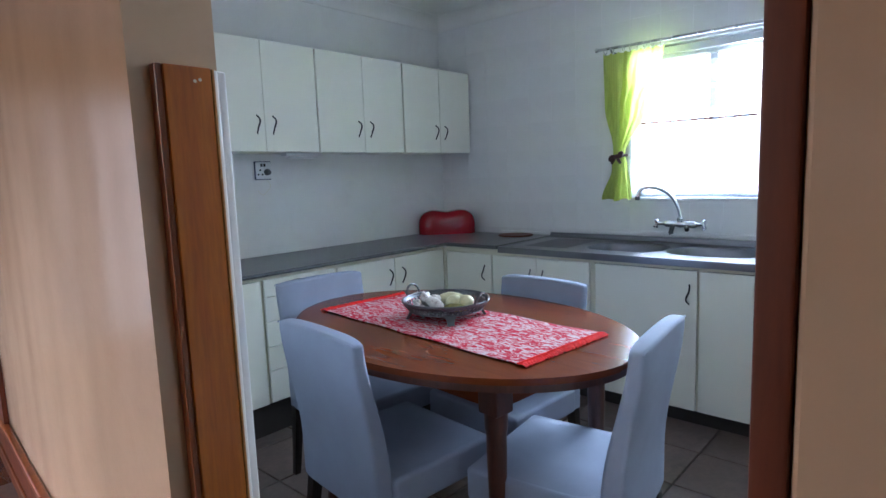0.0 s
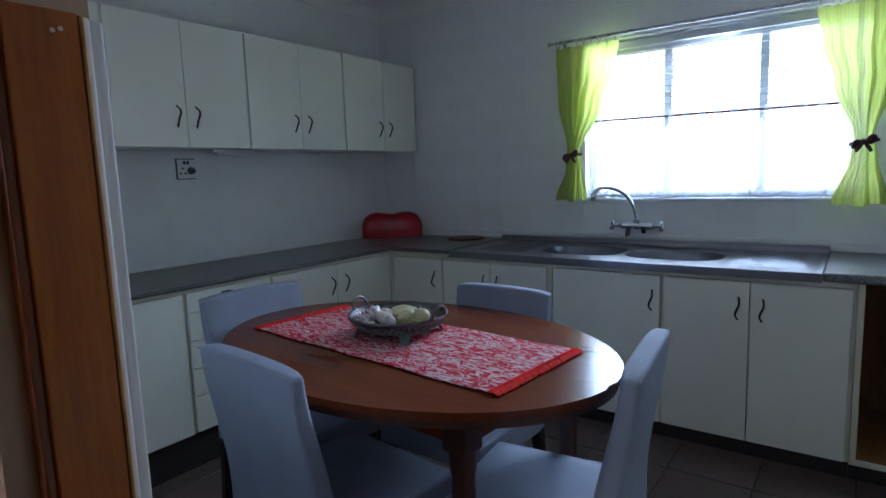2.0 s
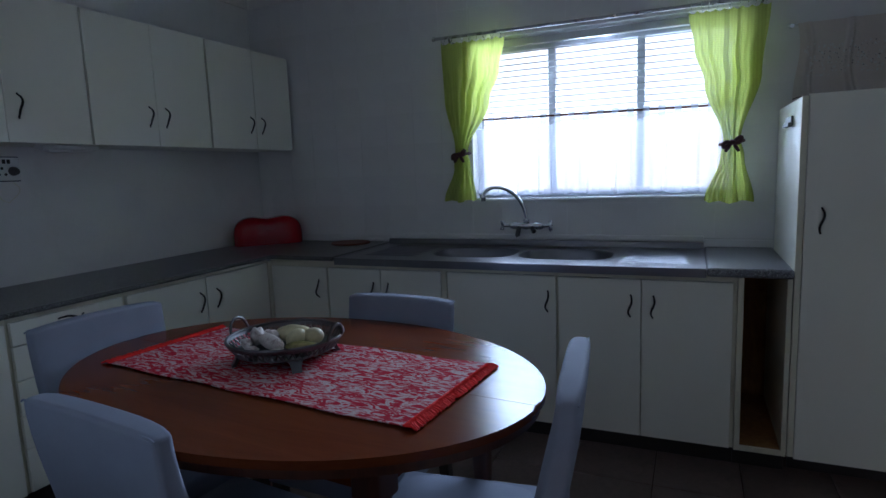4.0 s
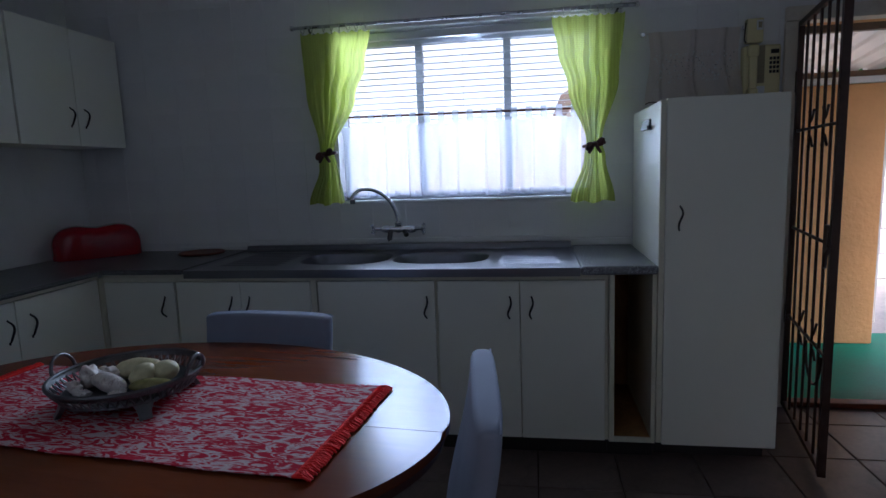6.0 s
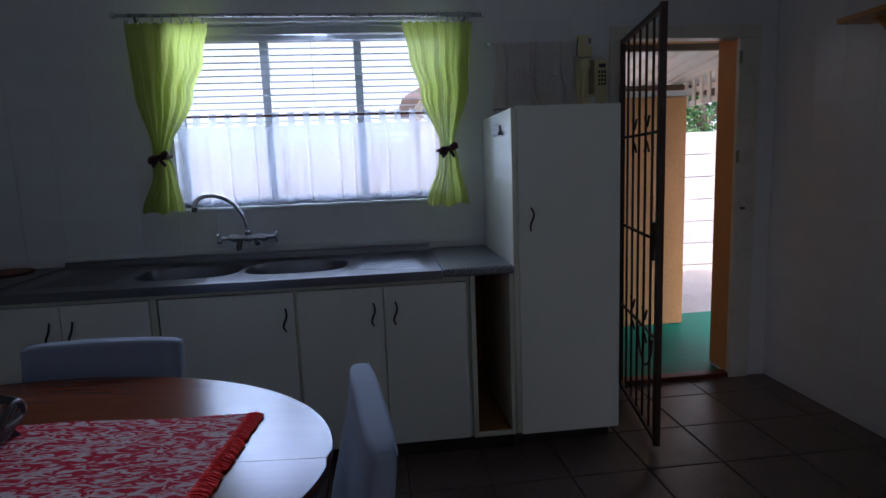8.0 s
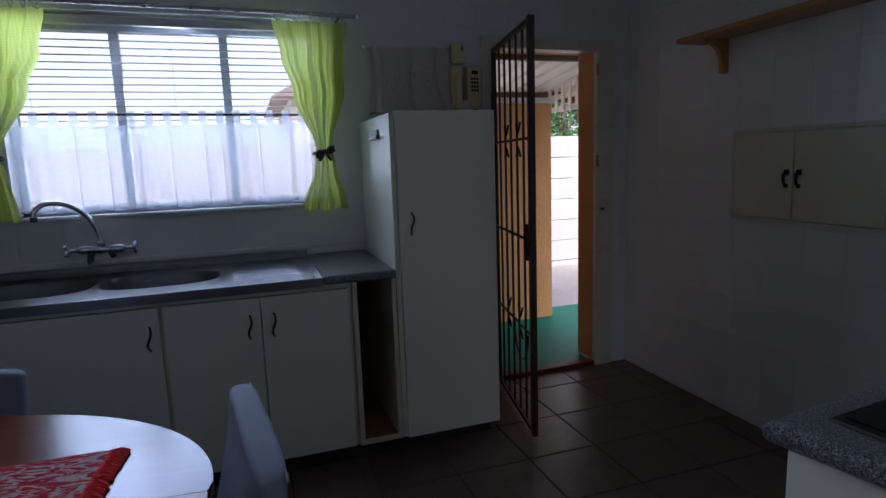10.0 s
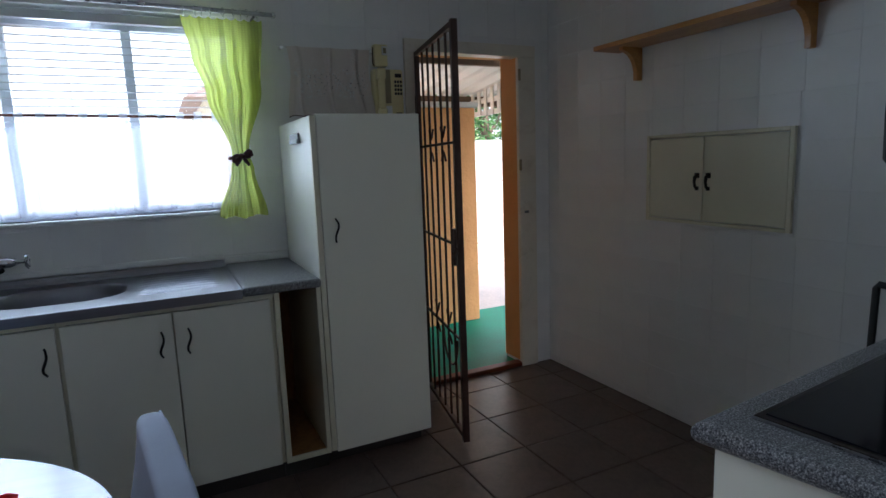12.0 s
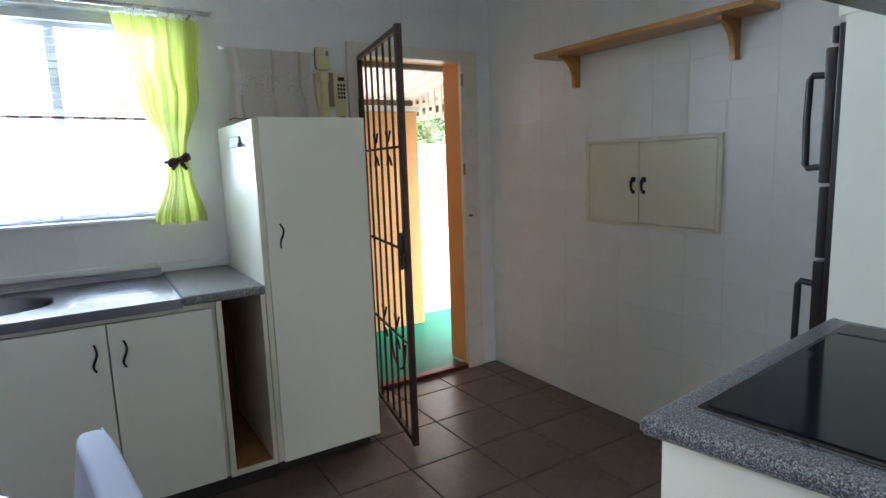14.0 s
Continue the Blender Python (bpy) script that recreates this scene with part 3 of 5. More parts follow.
cub = thing("open_cubby", (0.555, 4.2, 0), "narrow open cubby with bare chipboard inside", "cabinet")
part("side", box((0.453, FY, KZ), (0.476, NY - 0.004, TZ), 0.002), M_RAIL, cub)
part("side", box((0.632, FY, KZ), (0.651, NY - 0.004, TZ), 0.002), M_RAIL, cub)
part("shelf_bottom", box((0.476, FY + 0.012, KZ + 0.004), (0.632, NY - 0.01, KZ + 0.022)), M_CUBBY, cub, "bare orange-brown board", smooth=None)
part("front_rail", box((0.476, FY, KZ), (0.632, FY + 0.011, KZ + 0.024), 0.002), M_RAIL, cub)
part("back_panel", box((0.476, NY - 0.02, KZ + 0.022), (0.632, NY - 0.01, TZ)), M_CUBBY, cub, smooth=None)
part("lining", box((0.4762, FY + 0.02, KZ + 0.022), (0.479, NY - 0.02, TZ)), M_CUBBY, cub, smooth=None)
part("kickboard", box((0.453, FY + 0.06, 0), (0.651, FY + 0.075, KZ)), M_KICK, cub, smooth=None)

tall = thing("tall_cupboard", (0.9, 4.2, 0), "tall white melamine broom cupboard beside the back door", "cabinet")
part("side_panel", box((0.655, FY + BD + 0.002, 0.09), (0.673, NY - 0.004, 1.575), 0.002), M_CAB, tall)
part("side_panel", box((1.122, FY + BD + 0.002, 0.09), (1.14, NY - 0.004, 1.575), 0.002), M_CAB, tall)
part("bottom_panel", box((0.6735, FY + BD + 0.002, 0.09), (1.1215, NY - 0.004, 0.108)), M_CAB, tall, smooth=None)
part("top_panel", box((0.6735, FY + BD + 0.002, 1.557), (1.1215, NY - 0.004, 1.575)), M_CAB, tall, smooth=None)
part("back_panel", box((0.6735, NY - 0.014, 0.109), (1.1215, NY - 0.004, 1.556)), M_CAB, tall, smooth=None)
part("edge_strip", box((0.6545, FY + 0.003, 0.09), (0.678, FY + BD, 1.575), 0.002), M_RAIL, tall, "cream edge strip")
d = part("door", box((0.679, FY - 0.004, 0.085), (1.146, FY + BD, 1.582), 0.003), M_CAB, tall)
put_handle(d, 0.735, FY - 0.004, 1.09)
part("kickboard", box((0.67, FY + 0.09, 0), (1.13, FY + 0.105, 0.09)), M_KICK, tall, smooth=None)
hk = thing("cupboard_latch", (0.65, 4.2, 1.5), "small dark metal latch on the cupboard's side", "latch")
b = box((0.645, 4.07, 1.475), (0.6552, 4.24, 1.515), 0.003)
box((0.628, 4.02, 1.468), (0.646, 4.17, 1.486), 0.004, bm=b)
part("plate", b, M_PEWTER, hk)


WB, WT, WD = 0.185, 0.869, 0.846


def base_west(ya, yb, doors, label, drawers=()):
    t = thing("base_cabinet", ((WX + FX) / 2, (ya + yb) / 2, 0), label, "cabinet", "base cabinets")
    front = FX - BD - 0.002
    bb = box((WX + 0.004, ya, WB), (front, ya + BD, WT))
    box((WX + 0.004, yb - BD, WB), (front, yb, WT), bm=bb)
    box((WX + 0.004, ya + BD, WB), (front, yb - BD, WB + BD), bm=bb)
    box((WX + 0.004, ya + BD, WB + BD), (WX + 0.014, yb - BD, WT), bm=bb)
    part("carcass", bb, M_RAIL, t, "cream carcass", smooth=None)
    part("kickboard", box((FX - 0.075, ya, 0), (FX - 0.06, yb, WB)), M_KICK, t, "black recessed kickboard", smooth=None)
    part("top_rail", box((FX - BD - 0.001, ya, WD + 0.004), (FX - 0.004, yb, WT), 0.002), M_RAIL, t)
    for a, c, h in doors:
        d = part("door", box((FX - BD, a + 0.002, WB + 0.004), (FX, c - 0.002, WD), 0.0025), M_CAB, t)
        if h is not None:
            put_handle(d, FX, h, 0.728, 90)
    for lo, hi in drawers:
        d = part("drawer", box((FX - BD, ya + 0.012, lo + 0.002), (FX, yb - 0.004, hi - 0.002), 0.0025), M_CAB, t)
        put_handle(d, FX, (ya + yb) / 2, hi - 0.028 if hi > 0.8 else (lo + hi) / 2, 90, True)
    return t


part("top_rail", box((-2.0, FY + 0.004, TZ + 0.0005), (-1.546, FY + BD + 0.001, WT - 0.0015), 0.002), M_RAIL, corner)
base_west(1.455, 1.95, [(1.46, 1.945, None)], "white melamine base cabinet by the doorway")
base_west(1.95, 2.435, [(1.955, 2.43, None)], "white single-door base cabinet")
base_west(2.435, 2.905, [], "white base unit with a stack of five drawers", [(0.758, 0.85), (0.625, 0.758), (0.492, 0.625), (0.362, 0.492), (0.19, 0.362)])
base_west(2.905, 3.845, [(2.92, 3.37, 3.325), (3.37, 3.835, 3.435)], "white double-door base cabinet in the corner")

UX, UZ0, UZ1 = -2.265, 1.524, 2.128
for ya, yb, mid in ((1.60, 2.325, 1.965), (2.325, 3.045, 2.685), (3.045, 3.77, 3.41), (3.77, 4.50, 4.145)):
    t = thing("wall_cabinet", (-2.43, (ya + yb) / 2, UZ0), "white melamine double-door cabinet hung above the worktop", "cabinet", "wall cabinets")
    front = UX - BD - 0.002
    bb = box((WX + 0.002, ya + 0.002, UZ0), (front, ya + BD, UZ1))
    for lo, hi in (((WX + 0.002, yb - BD, UZ0), (front, yb - 0.002, UZ1)), ((WX + 0.002, ya + BD, UZ0), (front, yb - BD, UZ0 + BD)), ((WX + 0.002, ya + BD, UZ1 - BD), (front, yb - BD, UZ1)), ((WX + 0.002, ya + BD, UZ0 + BD), (WX + 0.01, yb - BD, UZ1 - BD))):
        box(lo, hi, bm=bb)
    part("carcass", bb, M_CAB, t, smooth=None)
    for a, c, h in ((ya + 0.005, mid, mid - 0.05), (mid, yb - 0.005, mid + 0.05)):
        d = part("door", box((UX - BD, a + 0.0015, UZ0 - 0.004), (UX, c - 0.0015, UZ1), 0.0025), M_CAB, t)
        put_handle(d, UX, h, 1.668, 90)

# worktops
WE = -1.972
b = box((WX + 0.003, 1.4795, WT + 0.001), (WE, NY - 0.003, 0.892), 0.010, 3)
t = solid("worktop", b, M_GRAN, "dark grey speckled laminate worktop with rounded front edge", "worktop", "thing")
part("worktop_return", box((WE - 0.02, 3.838, WT - 0.001), (-1.545, NY - 0.003, 0.8935), 0.010, 3), M_GRAN, t)
part("back_strip", box((WE - 0.02, NY - 0.022, 0.8935), (-1.545, NY - 0.004, 0.915), 0.004), M_TILE, t)
solid("worktop_end", box((0.332, 3.842, TZ + 0.001), (0.653, NY - 0.003, 0.892), 0.012, 3), M_GRAN2, "grey speckled laminate worktop end beside the tall cupboard", "worktop", "thing")

# stainless sink top with two bowls and ribbed drainers
SX0, SX1, SY0, SY1, SZ = -1.543, 0.330, 3.850, 4.505, 0.887


def bowl_depth(x, y, cx, cy, rx, ry):
    k = (abs((x - cx) / rx) ** 3 + abs((y - cy) / ry) ** 3) ** (1 / 3)
    return 0.165 * (1 - smoothstep(0.84, 1.0, k))


def sink_z(x, y):
    z = SZ - bowl_depth(x, y, -0.832, 4.20, 0.233, 0.185) - bowl_depth(x, y, -0.333, 4.20, 0.240, 0.185)
    for a, c in ((-0.055, 0.275), (-1.46, -1.10)):
        if a < x < c and 4.0 < y < 4.44:
            z += 0.0055 * (0.5 + 0.5 * math.sin((y - 4.0) * 2 * math.pi / 0.055)) ** 2 * smoothstep(a, a + 0.05, x) * (1 - smoothstep(c - 0.05, c, x))
    if SY0 + 0.018 < y < SY1 - 0.025 and SX0 + 0.012 < x < SX1 - 0.012:
        z -= 0.004
    if y > SY1 - 0.012:
        z += 0.03
    elif y > SY1 - 0.02:
        z += 0.015
    return z


b = sheet(lambda u, v: (lerp(SX0, SX1, u), lerp(SY0, SY1, v), sink_z(lerp(SX0, SX1, u), lerp(SY0, SY1, v))), 230, 170)
sink = thing("kitchen_sink", ((SX0 + SX1) / 2, 4.18, 0.86), "stainless steel double-bowl sink top with ribbed drainer", "sink")
part("sink_top", b, M_STEEL, sink, smooth=50)
b = box((SX0, SY0 - 0.004, 0.848), (SX1, SY0 + 0.002, SZ - 0.0005), 0.003)
box((SX0, SY1 - 0.002, 0.863), (SX1, SY1 + 0.002, SZ + 0.03), bm=b)
part("front_edge", b, M_STEEL, sink)
b = box((SX0, NY - 0.016, 0.9185), (SX1, NY - 0.0025, 0.948), 0.005)
box((SX1 + 0.001, NY - 0.016, 0.893), (0.652, NY - 0.0025, 0.930), 0.005, bm=b)
solid("tile_ledge_trim", b, M_TILE, "white glazed tile ledge along the wall behind the sink", "trim")
for cx in (-0.832, -0.333):
    part("waste", lathe([(0.032, 0), (0.036, 0.003), (0.03, 0.005), (0.012, 0.003)], (cx, 4.20, SZ - 0.1685), 20), M_CHROME, sink)

# wall mixer
tap = thing("mixer_tap", (-0.61, 4.47, 1.0), "chrome wall-mounted kitchen mixer with a tall swan-neck spout", "tap")
part("body", tube([(-0.715 + 0.0205 * i, 4.455, 1.008 - 0.0004 * i) for i in range(11)], 0.019, 16, taper=[0.75, 1.15, 1.2, 0.9, 0.95, 1.25, 0.95, 0.9, 1.2, 1.15, 0.75]), M_CHROME, tap, smooth=180)
for x in (-0.685, -0.53):
    bb = tube([(x, NY - 0.002, 1.005), (x, 4.455, 1.005)], 0.011, 12)
    lathe([(0.026, 0), (0.026, 0.006), (0.014, 0.012)], (x, 4.5, 0.99), 16, bb)
    part("wall_union", bb, M_CHROME, tap)
for x, s in ((-0.70, -1), (-0.52, 1)):
    bb = tube([(x, 4.455, 1.006), (x + s * 0.045, 4.44, 1.008)], 0.010, 10)
    c = Vector((x + s * 0.05, 4.438, 1.008))
    for k in range(4):
        a = k * math.pi / 2 + 0.6
        tube([c, c + Vector((s * 0.004, 0.031 * math.cos(a), 0.031 * math.sin(a)))], 0.0075, 8, bb)
    if s > 0:
        tube([c + Vector((0.004, 0.031 * math.cos(j * math.pi / 8), 0.031 * math.sin(j * math.pi / 8))) for j in range(16)], 0.005, 6, bb, True)
    part("tap_handle", bb, M_CHROME, tap)
pts = [(-0.612, 4.455, 1.01)]
for i in range(13):
    a = math.pi / 2 * i / 12
    pts.append((-0.612 - 0.160 * (1 - math.cos(a)), 4.455 - 0.085 * (1 - math.cos(a)), 1.03 + 0.205 * math.sin(a)))
for i in range(1, 8):
    a = math.pi / 2 * i / 7
    pts.append((-0.772 - 0.060 * math.sin(a), 4.370 - 0.030 * math.sin(a), 1.235 - 0.055 * (1 - math.cos(a))))
part("spout", tube(pts, 0.0115, 14), M_CHROME, tap)
part("spout_nut", lathe([(0.013, 0), (0.021, 0.004), (0.022, 0.016), (0.016, 0.024), (0.012, 0.026)], (-0.612, 4.455, 1.024), 18), M_CHROME, tap)
part("aerator", tube([pts[-1], Vector(pts[-1]) - Vector((0, 0, 0.022))], 0.0145, 12), M_PEWTER, tap)
part("diverter", tube([(-0.655, 4.45, 1.0), (-0.66, 4.43, 0.955), (-0.655, 4.43, 0.945)], 0.014, 10), M_PEWTER, tap)
part("small_knob", tube([(-0.575, 4.445, 0.995), (-0.56, 4.42, 0.975)], 0.014, 10), M_BLACK, tap)

# ---- curtains and blind ----
rod = thing("curtain_rod", (-0.24, 4.43, 2.1), "black and silver telescopic curtain rod with ring clips", "curtain rod")
part("rod", tube([(-1.14, 4.43, 2.108), (0.30, 4.43, 2.10)], 0.009, 10), M_ROD, rod)
part("rod_inner", tube([(0.30, 4.43, 2.10), (0.645, 4.43, 2.096)], 0.011, 10), M_ROD, rod)
for x, z in ((-1.145, 2.108), (0.65, 2.096)):
    part("finial", tube([(x - 0.012, 4.43, z), (x - 0.006, 4.43, z), (x + 0.006, 4.43, z), (x + 0.012, 4.43, z)], 0.014, 10, taper=[0.5, 1.1, 1.1, 0.5]), M_CHROME, rod)
for x in (-1.05, 0.56):
    part("bracket", tube([(x, NY, 2.085), (x, 4.44, 2.085), (x, 4.43, 2.10)], 0.006, 8), M_PEWTER, rod)


def curtain(name, label, top, left, right, z_top, z_tie, z_bot, rings, seed):
    """A curtain tied in at z_tie: left and right edges over z."""
    t = thing(name, ((top[0] + top[1]) / 2, 4.43, z_bot), label, "curtain", "window curtains")
    rnd = random.Random(seed)
    ph = [rnd.uniform(0, 6.28) for _ in range(6)]

    def fn(u, v):
        z = lerp(z_top, z_bot, v)
        a, c = along(left, z), along(right, z)
        width = (c - a) / (top[1] - top[0])
        uu = u + 0.055 * math.sin(6.5 * u + ph[0] + 2.2 * v) + 0.025 * math.sin(15 * u + ph[5] - 1.5 * v)
        amp = 0.005 + 0.016 * smoothstep(0.0, 0.35, v) * (1 - 0.62 * smoothstep(0.7, 0.28, width))
        y = 4.435 + amp * (math.sin(2 * math.pi * 4.5 * uu + ph[1]) + 0.45 * math.sin(2 * math.pi * 8.3 * uu + ph[2] + 2 * v) + 0.4 * math.sin(2 * math.pi * 2.2 * uu + ph[3] + v) + 0.16 * math.sin(2 * math.pi * 17 * uu + ph[4] + 5 * v))
        y -= 0.02 * math.exp(-((z - z_tie) / 0.06) ** 2) * 0.5
        zz = z + 0.006 * math.sin(2 * math.pi * 2.3 * u + ph[4]) * smoothstep(0.85, 1.0, v) - 0.012 * v * math.sin(math.pi * u)
        zz += 0.010 * abs(math.sin(math.pi * rings * u)) * -(1 - smoothstep(0, 0.06, v))
        return (lerp(a, c, u), y, zz)

    part("cloth", sheet(fn, 110, 70), M_GREEN, t, smooth=180)
    for i in range(rings):
        u = (i + 0.5) / rings
        x = lerp(top[0], top[1], u) + rnd.uniform(-0.012, 0.012)
        tilt = rnd.uniform(-0.5, 0.5)
        bb = tube([(x + 0.015 * math.sin(tilt) * math.cos(k), 4.43 + 0.015 * math.cos(tilt) * math.cos(k), 2.097 + 0.017 * math.sin(k)) for k in (j * math.pi / 7 for j in range(14))], 0.002, 6, closed=True)
        box((x - 0.004, 4.426, 2.066), (x + 0.004, 4.436, 2.083), 0.002, bm=bb)
        part("ring", bb, M_CHROME, t, "silver clip ring")
    c = (along(left, z_tie) + along(right, z_tie)) / 2
    w = (along(right, z_tie) - along(left, z_tie)) / 2 + 0.012
    bb = tube([(c + w * math.cos(k), 4.43 + 0.034 * math.sin(k), z_tie + 0.008 * math.cos(k)) for k in (j * math.pi / 10 for j in range(20))], 0.009, 8, closed=True)
    for s in (-1, 1):
        loop = [(c + s * (0.004 + 0.036 * math.sin(k) ** 0.8), 4.385 - 0.010 * math.sin(k), z_tie + s * 0.016 * math.sin(k) + 0.012 * math.sin(2 * k)) for k in (j * math.pi / 10 for j in range(11))]
        tube(loop, 0.0105, 8, bb, taper=[0.6] + [1.0] * 9 + [0.6])
        tube([(c, 4.385, z_tie), (c + s * 0.016, 4.376, z_tie - 0.022), (c + s * 0.030, 4.38, z_tie - 0.044)], 0.009, 8, bb, taper=[0.6, 1.1, 0.8])
    join(bb, lathe([(0.006, -0.014), (0.016, -0.008), (0.017, 0.006), (0.007, 0.014)], (c, 4.382, z_tie), 12))
    part("tie_back", bb, M_TIE, t, "dark maroon bow tie-back")


curtain("curtain", "lime green check curtain gathered by a dark bow", (-1.10, -0.715),
        [(2.08, -1.10), (1.75, -1.075), (1.44, -1.025), (1.36, -1.04), (1.165, -1.115)],
        [(2.08, -0.715), (1.90, -0.755), (1.74, -0.82), (1.44, -0.955), (1.38, -0.94), (1.165, -0.905)], 2.08, 1.43, 1.165, 8, 3)
curtain("curtain", "lime green check curtain gathered by a dark bow", (0.235, 0.595),
        [(2.07, 0.235), (1.90, 0.265), (1.72, 0.315), (1.44, 0.405), (1.36, 0.395), (1.14, 0.325)],
        [(2.07, 0.595), (1.75, 0.563), (1.44, 0.482), (1.36, 0.50), (1.14, 0.548)], 2.07, 1.425, 1.14, 9, 11)

cafe = thing("cafe_curtain", (-0.24, 4.5, 1.19), "white sheer tab-top half curtain on a thin rod", "curtain")
part("cafe_rod", tube([(-0.955, 4.508, 1.632), (0.475, 4.508, 1.618)], 0.006, 8), M_JAMBD, cafe)


def sheer(u, v):
    x = lerp(-0.93, 0.45, u)
    amp = 0.005 + 0.010 * smoothstep(0, 0.25, v)
    w = u + 0.016 * math.sin(17 * u + 1) + 0.009 * math.sin(41 * u)
    x += 0.010 * smoothstep(0, 0.2, v) * math.sin(2 * math.pi * 13 * w + 1.1)
    y = 4.503 + amp * (math.sin(2 * math.pi * 13 * w + 0.8) + 0.5 * math.sin(2 * math.pi * 23 * w + 2 + v) + 0.4 * math.sin(2 * math.pi * 5 * w))
    z = lerp(1.588, 1.185, v) - 0.014 * abs(math.sin(math.pi * 17 * u)) * (1 - smoothstep(0, 0.15, v)) + (0.004 * math.sin(60 * u) if v == 1 else 0)
    return (x, y, z)


part("cloth", sheet(sheer, 240, 22), M_SHEER, cafe, smooth=180)
for i in range(18):
    x = lerp(-0.91, 0.43, i / 17)
    b = sheet(lambda u, v: (x + 0.034 * (u - 0.5), 4.508 - 0.010 * math.cos(math.pi * v), 1.582 + 0.062 * max(0.0, math.sin(math.pi * v)) ** 0.45), 2, 12)
    part("tab", b, M_SHEER, cafe, smooth=180)
b = sheet(lambda u, v: (lerp(-0.93, 0.45, u), 4.499 + 0.010 * math.sin(2 * math.pi * 11 * u + 0.8), lerp(1.216, 1.196, v)), 120, 1)
part("hem", b, M_SHEER, cafe, smooth=180)

bl = thing("venetian_blind", (-0.24, NY + 0.06, 2.03), "white venetian blind with open slats behind the curtains", "blind")
part("headrail", box((x0 + 0.01, NY + 0.045, 2.045), (x1 - 0.01, NY + 0.085, 2.085), 0.004), M_SLAT, bl)
slat = bmesh.new()
join(slat, sheet(lambda u, v: (lerp(x0 + 0.012, x1 - 0.012, u), NY + 0.065 + lerp(-0.0055, 0.0055, v), -0.0020 * (2 * v - 1)), 12, 2))
for f in bmesh.ops.extrude_face_region(slat, geom=slat.faces[:])["geom"]:
    if isinstance(f, bmesh.types.BMVert):
        f.co.z -= 0.0012
me_slat = finish("slat", slat, M_SLAT, 40)
for i in range(25):
    ob = new("slat", me_slat)
    ob.parent = bl
    ob.matrix_local = BASE[bl].inverted() @ pose(0, 0, 1.20 + 0.0338 * i)
for x in (-0.85, -0.24, 0.37):
    part("ladder_cord", tube([(x, NY + 0.05, 1.19), (x, NY + 0.05, 2.05)], 0.0012, 5), M_SLAT, bl)

# ---- small things on the worktops and walls ----
bin_ = thing("bread_bin", (-2.385, 4.315, 0.893), "glossy red enamel bread bin in the worktop's corner", "bread bin", rz=45)
out = []
for i in range(49):
    k = math.pi * i / 48
    x = 0.225 * math.copysign(abs(math.cos(k)) ** 0.55, math.cos(k))
    z = 0.03 + 0.165 * math.sin(k) ** 0.6 - 0.020 * math.exp(-(x / 0.075) ** 2)
    out.append((x, z if 0 < i < 48 else 0.004))


def bin_shell(u, v):
    i = u * 48
    j = min(47, int(i))
    x, z = (lerp(out[j][q], out[j + 1][q], i - j) for q in (0, 1))
    k = math.pi * min(1.0, max(0.0, v))
    s = max(0.02, math.sin(k)) ** 0.32
    y = -0.112 * math.copysign(abs(math.cos(k)) ** 0.75, math.cos(k))
    return (x * s, y, 0.002 + (z - 0.002) * s)


b = sheet(bin_shell, 48, 24)
for v in (0, 1):
    s = [b.verts.new(bin_shell(i / 48, v)) for i in range(49)]
    b.faces.new(s if v else s[::-1])
bmesh.ops.remove_doubles(b, verts=b.verts[:], dist=0.0005)
part("shell", b, M_RED, bin_, smooth=50, local=True)
part("base", box((-0.205, -0.09, 0), (0.205, 0.09, 0.006), 0.002), M_BLACK, bin_, local=True)
part("knob_bar", box((-0.034, -0.122, 0.094), (0.034, -0.104, 0.100), 0.003), M_RED, bin_, "small red pull", local=True)

cb = thing("serving_board", (-1.765, 4.375, 0.8945), "dark oval wooden serving board lying on the worktop", "board")
b = lathe([(0.118, 0), (0.124, 0.005), (0.118, 0.011), (0.06, 0.012)], (0, 0, 0), 36)
for v in b.verts:
    v.co.x *= 1.05
part("board", b, M_JAMBD, cb, local=True)

so = thing("wall_socket", (WX, 2.845, 1.42), "white switched wall socket with a plug pushed in", "socket")
part("surround", box((WX + 0.001, 2.788, 1.365), (WX + 0.010, 2.902, 1.479), 0.004), M_SOCKB, so, "dark surround plate")
part("plate", box((WX + 0.010, 2.793, 1.370), (WX + 0.017, 2.897, 1.474), 0.003), M_WHITEP, so)
for y, z in ((2.822, 1.425), (2.808, 1.398), (2.836, 1.398)):
    part("pin_hole", tube([(WX + 0.0165, y, z), (WX + 0.0178, y, z)], 0.0065, 10), M_BLACK, so)
for y in (2.832, 2.852):
    part("switch", box((WX + 0.017, y - 0.007, 1.446), (WX + 0.021, y + 0.007, 1.465), 0.002), M_BLACK, so)
part("plug", tube([(WX + 0.017, 2.868, 1.412), (WX + 0.03, 2.868, 1.412), (WX + 0.045, 2.87, 1.408)], 0.021, 14, taper=[1.0, 0.95, 0.6]), M_PEWTER, so, "dark round plug")
cord = thing("thin_wire", (WX, 2.86, 1.3), "thin loose wire hanging below the socket", "wire")
part("strand", tube([(WX + 0.012, 2.86 + 0.03 * math.sin(k * 0.5), 1.365 - 0.012 * k) if k < 8 else (WX + 0.012, 2.86 + 0.03 * math.sin(k * 0.5) - 0.012 * (k - 8), 1.27 + 0.008 * (k - 8)) for k in range(13)], 0.0015, 5), M_RAIL, cord)

